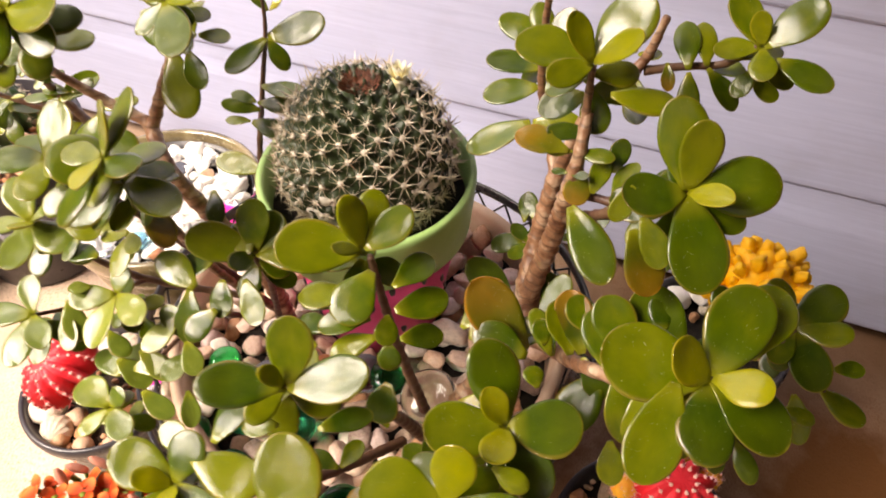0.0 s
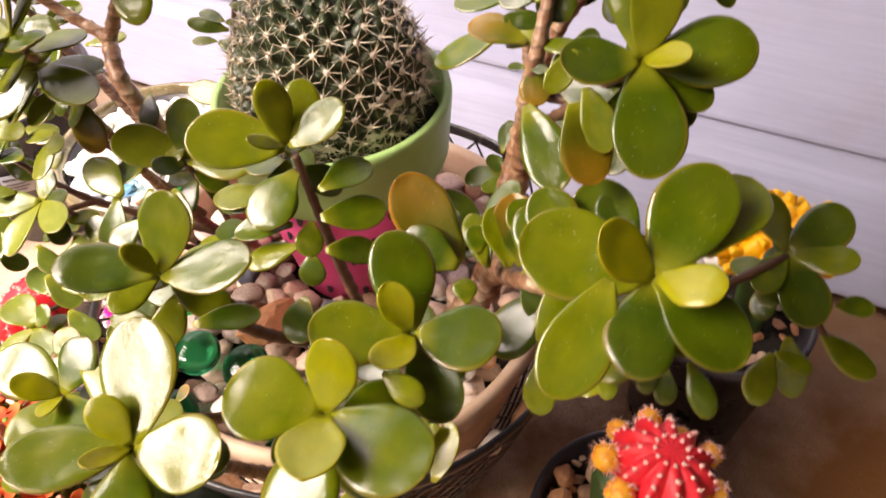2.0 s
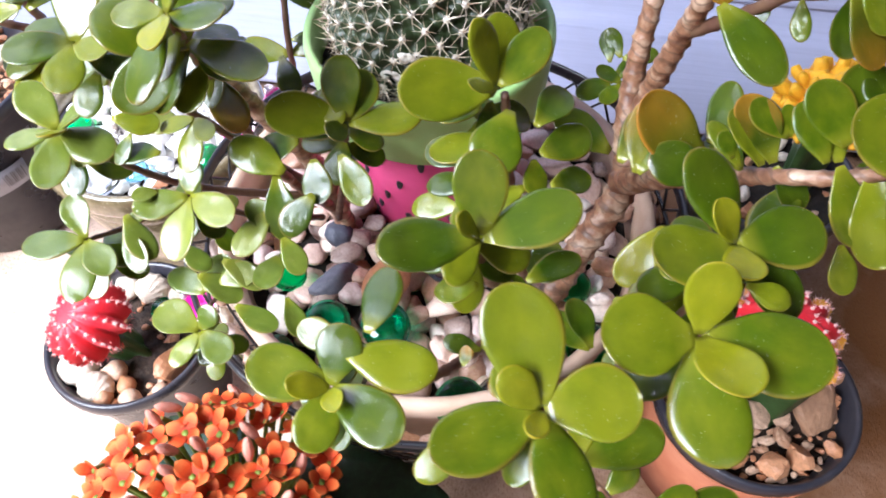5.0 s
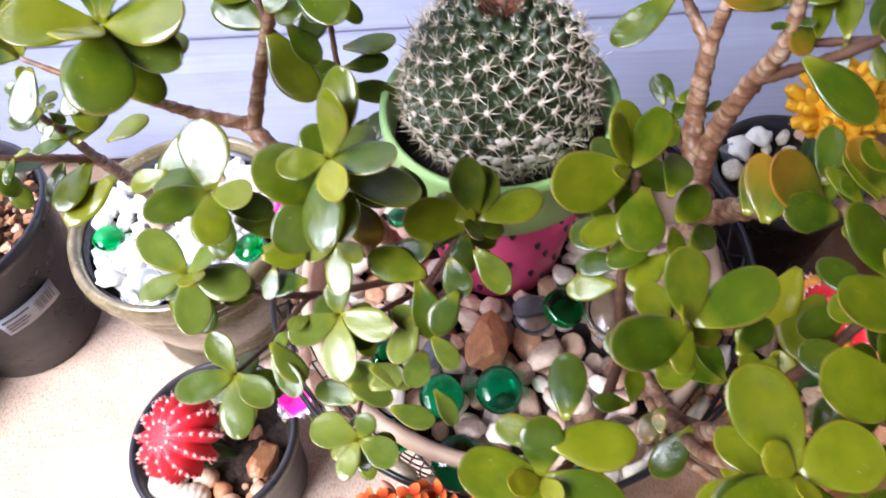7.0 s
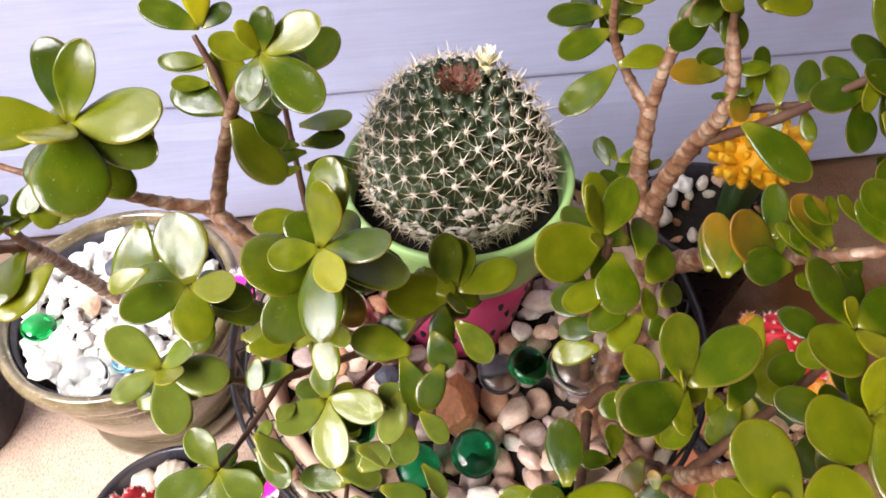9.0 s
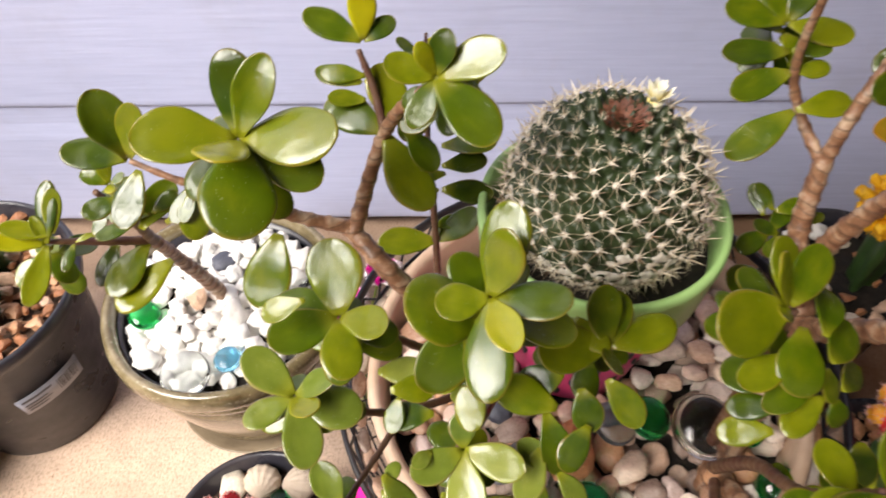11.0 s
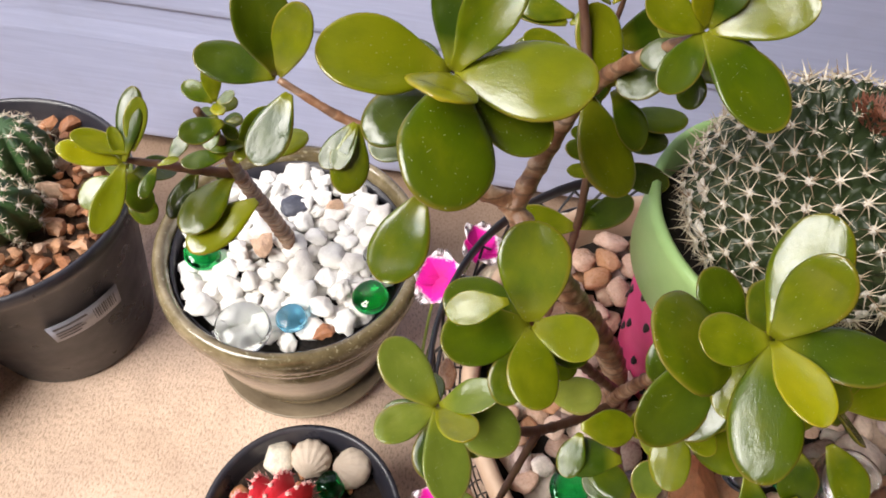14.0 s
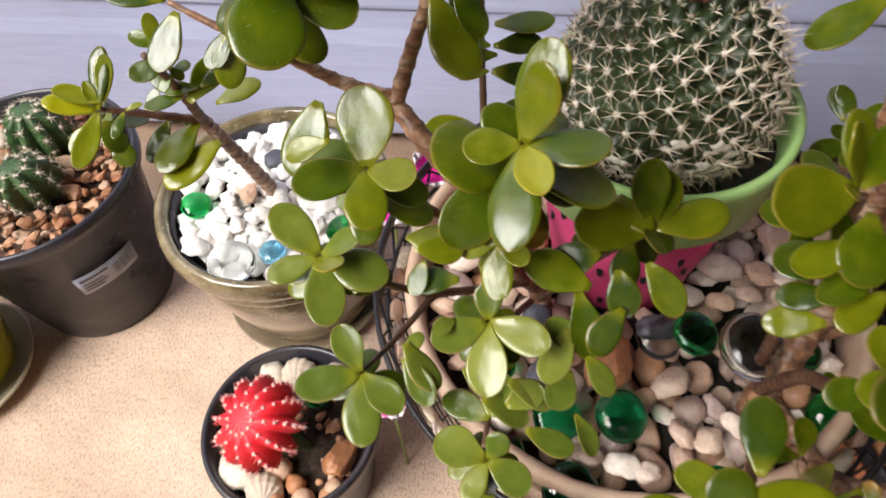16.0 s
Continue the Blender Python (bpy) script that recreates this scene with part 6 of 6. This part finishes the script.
gem("green", RL.x + 0.011, RL.y + 0.024, 0.092, 0.017, 5, 5, "in the small black pot")
ORANGE_RL = pebble_mesh("orange_rock", ORANGE_STONE, 150, 0.25, 3, 0.6)
solo("orange_rock", ORANGE_RL, None, lie(RL.x + 0.0335, RL.y - 0.016, 0.092, 55, 0, 10, 0.019, 0.013, 0.012), "rough orange rock in the small black pot", "rock", "brown rocks")
solo("brown_stone", BROWNS[5], None, lie(RL.x + 0.026, RL.y + 0.005, 0.089, 70, 0, 10, 0.010, 0.008, 0.007), "dull red rock in the small black pot", "rock", "brown rocks")
solo("brown_stone", BROWNS[2], None, lie(RL.x + 0.032, RL.y - 0.038, 0.088, 10, 0, 10, 0.010, 0.008, 0.007), "tan rock in the small black pot", "rock", "brown rocks")

CRUMBS = [pebble_mesh("crumb", BROWN_STONE, s + 160, 0.35, 2, 0.3) for s in range(3)]
for x, y, s in ((-0.002, -0.026, 0.0085), (-0.003, -0.045, 0.0085), (0.010, -0.034, 0.007), (0.017, -0.043, 0.008), (0.034, -0.033, 0.006), (-0.040, 0.012, 0.006)):
    solo("soil_lump", CRUMBS[int(s * 2000) % 3], None, lie(RL.x + x, RL.y + y, 0.089, s * 40000, 8, 5, s * 1.1, s, s * 0.85), "crumbly tan lump on the soil of the small black pot", "stone", "crumbly lumps")
fill_stones(RL, 0.048, 0.0855, 40, 0.0018, 0.0035, CRUMBS, "soil_lump", "tiny brown crumb on the soil of the small black pot", "crumbly lumps", [(0.0, -0.01, 0.018)])

RR = Vector((0.0677, 0.179, 0.0))
nursery_pot(RR, 0.0605, 0.046, 0.113, "black-rimmed terracotta pot with a red and orange grafted cactus", POT_SOIL, 0.096, TERRACOTTA, 3.0)
moon_cactus(RR + Vector((-0.004, -0.002, 0.094)), "red grafted cactus ringed with orange offsets", 0.027, RED_FLESH, 0.056, (0.003, 0.015, 0), 9, ORANGE_FLESH, 11, stock_r=0.024, tilt=(-0.10, 0.08), turn=1.25)
GREYS = [pebble_mesh("slab_stone", GREY_STONE, s + 120, 0.25, 3, 0.6) for s in range(4)]
ORANGES = [pebble_mesh("orange_rock", ORANGE_STONE, s + 140, 0.22, 3, 0.6) for s in range(3)]
for x, y, sx, sy, sz, yaw, m in ((0.034, -0.005, 0.026, 0.015, 0.013, 98, 0), (-0.007, -0.014, 0.018, 0.012, 0.011, -35, 1), (-0.030, 0.031, 0.015, 0.012, 0.011, 60, 2)):
    solo("slab_stone", GREYS[m], None, lie(RR.x + x, RR.y + y, 0.107, yaw, 14, -8, sx, sy, sz), "large grey-tan angular rock in the terracotta pot", "rock", "grey rocks")
for x, y, sx, sy, yaw, m in ((-0.044, -0.005, 0.018, 0.011, 100, 0), (-0.015, -0.044, 0.013, 0.008, 5, 1), (0.008, -0.042, 0.011, 0.010, 40, 2), (-0.016, -0.033, 0.012, 0.006, 10, 1), (0.025, -0.036, 0.009, 0.012, 15, 0), (0.049, 0.021, 0.007, 0.006, 30, 2), (0.046, 0.003, 0.006, 0.005, 70, 1), (-0.030, -0.018, 0.006, 0.005, 0, 2), (-0.030, 0.005, 0.007, 0.006, 40, 0)):
    solo("orange_rock", ORANGES[m], None, lie(RR.x + x, RR.y + y, 0.106, yaw, 10, -8, sx, sy, 0.009), "rough orange rock in the terracotta pot", "rock", "orange rocks")
fill_stones(RR, 0.051, 0.106, 60, 0.0060, 0.0092, ORANGES + GREYS, "orange_rock", "rough orange-brown rock in the terracotta pot", "orange rocks", [(-0.004, 0.0, 0.014), (0.034, -0.005, 0.018), (-0.007, -0.014, 0.014), (-0.030, 0.031, 0.013), (-0.044, -0.005, 0.014), (-0.015, -0.040, 0.012), (0.010, -0.042, 0.010), (0.025, -0.036, 0.009)])
fill_stones(RR, 0.052, 0.101, 190, 0.0026, 0.0056, BROWNS + GREYS, "tan_stone", "small orange-brown stone in the terracotta pot", "tan stones", [(-0.004, 0.0, 0.012), (0.031, -0.007, 0.011), (-0.029, 0.03, 0.01)])

YP = Vector((0.0805, 0.337, 0.0))
nursery_pot(YP, 0.0556, 0.043, 0.137, "black plastic pot with a yellow grafted cactus", SOIL, 0.122, seed=4.0)
moon_cactus(YP + Vector((0.0115, -0.007, 0.120)), "knobbly bright yellow grafted cactus", 0.027, YELLOW_FLESH, 0.076, (-0.003, -0.003, 0), ribs=8, lumps=True)
fill_stones(YP, 0.046, 0.126, 30, 0.004, 0.009, BROWNS + CREAMS, "brown_stone", "tan stone in the black pot", "brown stones", [(0.0, 0.0, 0.014)])
for x, y, s, m in ((-0.030, 0.024, 0.011, WHITES[0]), (-0.012, 0.036, 0.009, WHITES[1]), (-0.04, 0.002, 0.009, CREAMS[0])):
    solo("white_stone", m, None, lie(YP.x + x, YP.y + y, 0.133, s * 7000, 5, 5, s * 1.2, s, s * 0.7), "white stone in the yellow cactus pot", "stone", "white stones")
solo("dark_stone", DARKS[0], None, lie(YP.x - 0.034, YP.y + 0.022, 0.131, 20, 5, 5, 0.012, 0.010, 0.008), "blue-grey stone in the yellow cactus pot", "stone", "dark stones")


# ---- kalanchoe ----
KAL = Vector((-0.195, 0.028, 0.0))
kal = thing("kalanchoe", KAL, "kalanchoe with clustered orange flowers and dark scalloped leaves", "flower plant")
nursery_pot(KAL, 0.045, 0.034, 0.075, "small black plastic pot under the kalanchoe", SOIL, 0.066, seed=6.0)


def kal_leaf_mesh():
    bm = bmesh.new()
    rows, ring = 14, 8
    top, low = [], []
    for i in range(rows):
        u = i / (rows - 1)
        half = 0.36 * math.sin(math.pi * (0.04 + 0.95 * u ** 0.9)) ** 0.65 * (1 + 0.06 * math.sin(u * 34))
        for store, dz in ((top, 0.012), (low, -0.012)):
            store.append([bm.verts.new((u, half * (2 * k / ring - 1), 0.12 * abs(2 * k / ring - 1) ** 2 * half - 0.28 * u * u + dz)) for k in range(ring + 1)])
    for store in (top, low):
        for a, b in zip(store, store[1:]):
            for k in range(ring):
                bm.faces.new((a[k], b[k], b[k + 1], a[k + 1]))
    et = [r[0] for r in top] + top[-1][1:] + [r[-1] for r in top[::-1]][1:]
    el = [r[0] for r in low] + low[-1][1:] + [r[-1] for r in low[::-1]][1:]
    for i in range(len(et) - 1):
        bm.faces.new((et[i], et[i + 1], el[i + 1], el[i]))
    bmesh.ops.recalc_face_normals(bm, faces=bm.faces)
    return mesh_of(bm, "leaf", KAL_LEAF)


kal_leaf = kal_leaf_mesh()
for x, y, z, yaw, pitch, s in ((0.0, 0.026, 0.120, 10, -6, 0.100), (0.010, -0.004, 0.120, -25, 8, 0.075), (0.0, 0.014, 0.135, 75, 6, 0.062), (-0.012, 0.010, 0.150, 140, -12, 0.070), (-0.012, -0.005, 0.130, 195, 5, 0.070), (0.0, -0.012, 0.120, -80, 8, 0.070), (-0.006, 0.008, 0.165, 105, -20, 0.045), (0.008, 0.004, 0.17, 50, -5, 0.04)):
    part("leaf", kal_leaf, None, kal, at=pose(x, y, z, 0, pitch, yaw) @ Matrix.Diagonal((s, s, s, 1)))
part("stem", tube([(0, 0, 0.062), (0, 0.002, 0.14), (0.004, 0.004, 0.20)], [0.004, 0.0035, 0.0025], 8), GREEN_STEM, kal)
ORANGE_PETAL_MESH = petal_mesh("petal", ORANGE_PETAL, 0.80, 0.12)
kal_dice = random.Random(31)
BUD = pebble_mesh("bud", BUD_SKIN, 3, 0.05, 2)
spots = scatter(kal_dice, 130, 0.0, 0.055, 0.0050, 0.0066, 0.66)
for i, (x, y, s) in enumerate(spots):
    z = 0.232 - 7.0 * (x * x + y * y) + kal_dice.uniform(-0.004, 0.004)
    tiltx, tilty = -y * 700 + kal_dice.uniform(-15, 15), x * 700 + kal_dice.uniform(-15, 15)
    at = pose(x, y, z, tiltx, tilty, kal_dice.uniform(0, 90))
    part("stalk", tube([(x * 0.15, y * 0.15, 0.165), (x * 0.8, y * 0.8, z - 0.016), (x, y, z)], [0.0016, 0.0012, 0.001], 6), GREEN_STEM, kal)
    if i % 5 == 4:
        part("bud", BUD, None, kal, "pale pink flower bud", at=at @ Matrix.Translation((0, 0, 0.004)) @ Matrix.Diagonal((0.0024, 0.0024, 0.0065, 1)))
        continue
    core = part("flower", tube([(0, 0, -0.004), (0, 0, 0.0012)], [0.0012, 0.0016], 8), GREEN_STEM, kal, "four-petalled orange flower", at=at)
    for k in range(4):
        part("petal", ORANGE_PETAL_MESH, None, core, at=pose(0, 0, 0.0006, 0, -18 + kal_dice.uniform(-14, 14), 90 * k) @ Matrix.Diagonal((s * 1.45, s * 1.45, s, 1)))
at = pose(0.031, 0.040, 0.165, 40, 50, 30)
fallen = thing("fallen_flower", Matrix.Translation(KAL) @ at, "single orange flower hanging below the cluster", "flower")
for k in range(4):
    part("petal", ORANGE_PETAL_MESH, None, fallen, at=pose(0, 0, 0.0006, 0, -30, 90 * k) @ Matrix.Diagonal((0.010, 0.010, 0.010, 1)))


# ---- pinks ----
PINK_MESH = petal_mesh("petal", PINK_PETAL, 0.92, 0.16, 0.30, 24)


def pink_plant(place, blooms):
    p = thing("dianthus", place, "magenta dianthus with white fringed petals", "flower plant", "pinks")
    for x, y, z, tx, ty, s in blooms:
        part("stem", tube([(0, 0, 0.0), (x * 0.4, y * 0.4, z * 0.6), (x, y, z)], [0.0012, 0.001, 0.0009], 6), GREEN_STEM, p)
        core = part("flower", tube([(0, 0, -0.008), (0, 0, 0.0005)], [0.002, 0.003], 8), GREEN_STEM, p, "magenta flower with white fringe", at=pose(x, y, z, tx, ty, 15))
        for k in range(5):
            part("petal", PINK_MESH, None, core, at=pose(0, 0, 0.0004 * k, (k % 3 - 1) * 14, -20 + (k * 37 % 23), 72 * k) @ Matrix.Diagonal((s, s, s, 1)))


pink_plant((-0.288, 0.285, 0.0), [(0.006, -0.010, 0.176, 25, -10, 0.018), (0.026, 0.014, 0.180, 10, 20, 0.016)])
pink_plant((-0.272, 0.165, 0.0), [(0.004, -0.010, 0.152, 20, 0, 0.015)])


# ---- far left pots ----
def small_glazed(place):
    p = thing("small_pot", place, "yellow-green glazed pot on a cream saucer", "pot")
    part("saucer", lathe([(0, 0.0), (0.050, 0.0), (0.060, 0.010), (0.062, 0.014), (0.060, 0.0145), (0.052, 0.006), (0, 0.006)], 48), CREAM_CLAY, p, "cream saucer")
    part("wall", lathe([(0, 0.008), (0.040, 0.008), (0.047, 0.014), (0.056, 0.06), (0.058, 0.085), (0.056, 0.087), (0.053, 0.085), (0.045, 0.02), (0, 0.016)], 48), YELLOW_GLAZE, p)
    part("soil", soil_disc(0.052, 0.074, 12.0), SOIL, p)


small_glazed((-0.655, 0.204, 0.0))
nursery_pot(Vector((-0.742, 0.315, 0.0)), 0.07, 0.055, 0.12, "black plastic pot standing in the corner shade", SOIL, 0.105, seed=7.0)
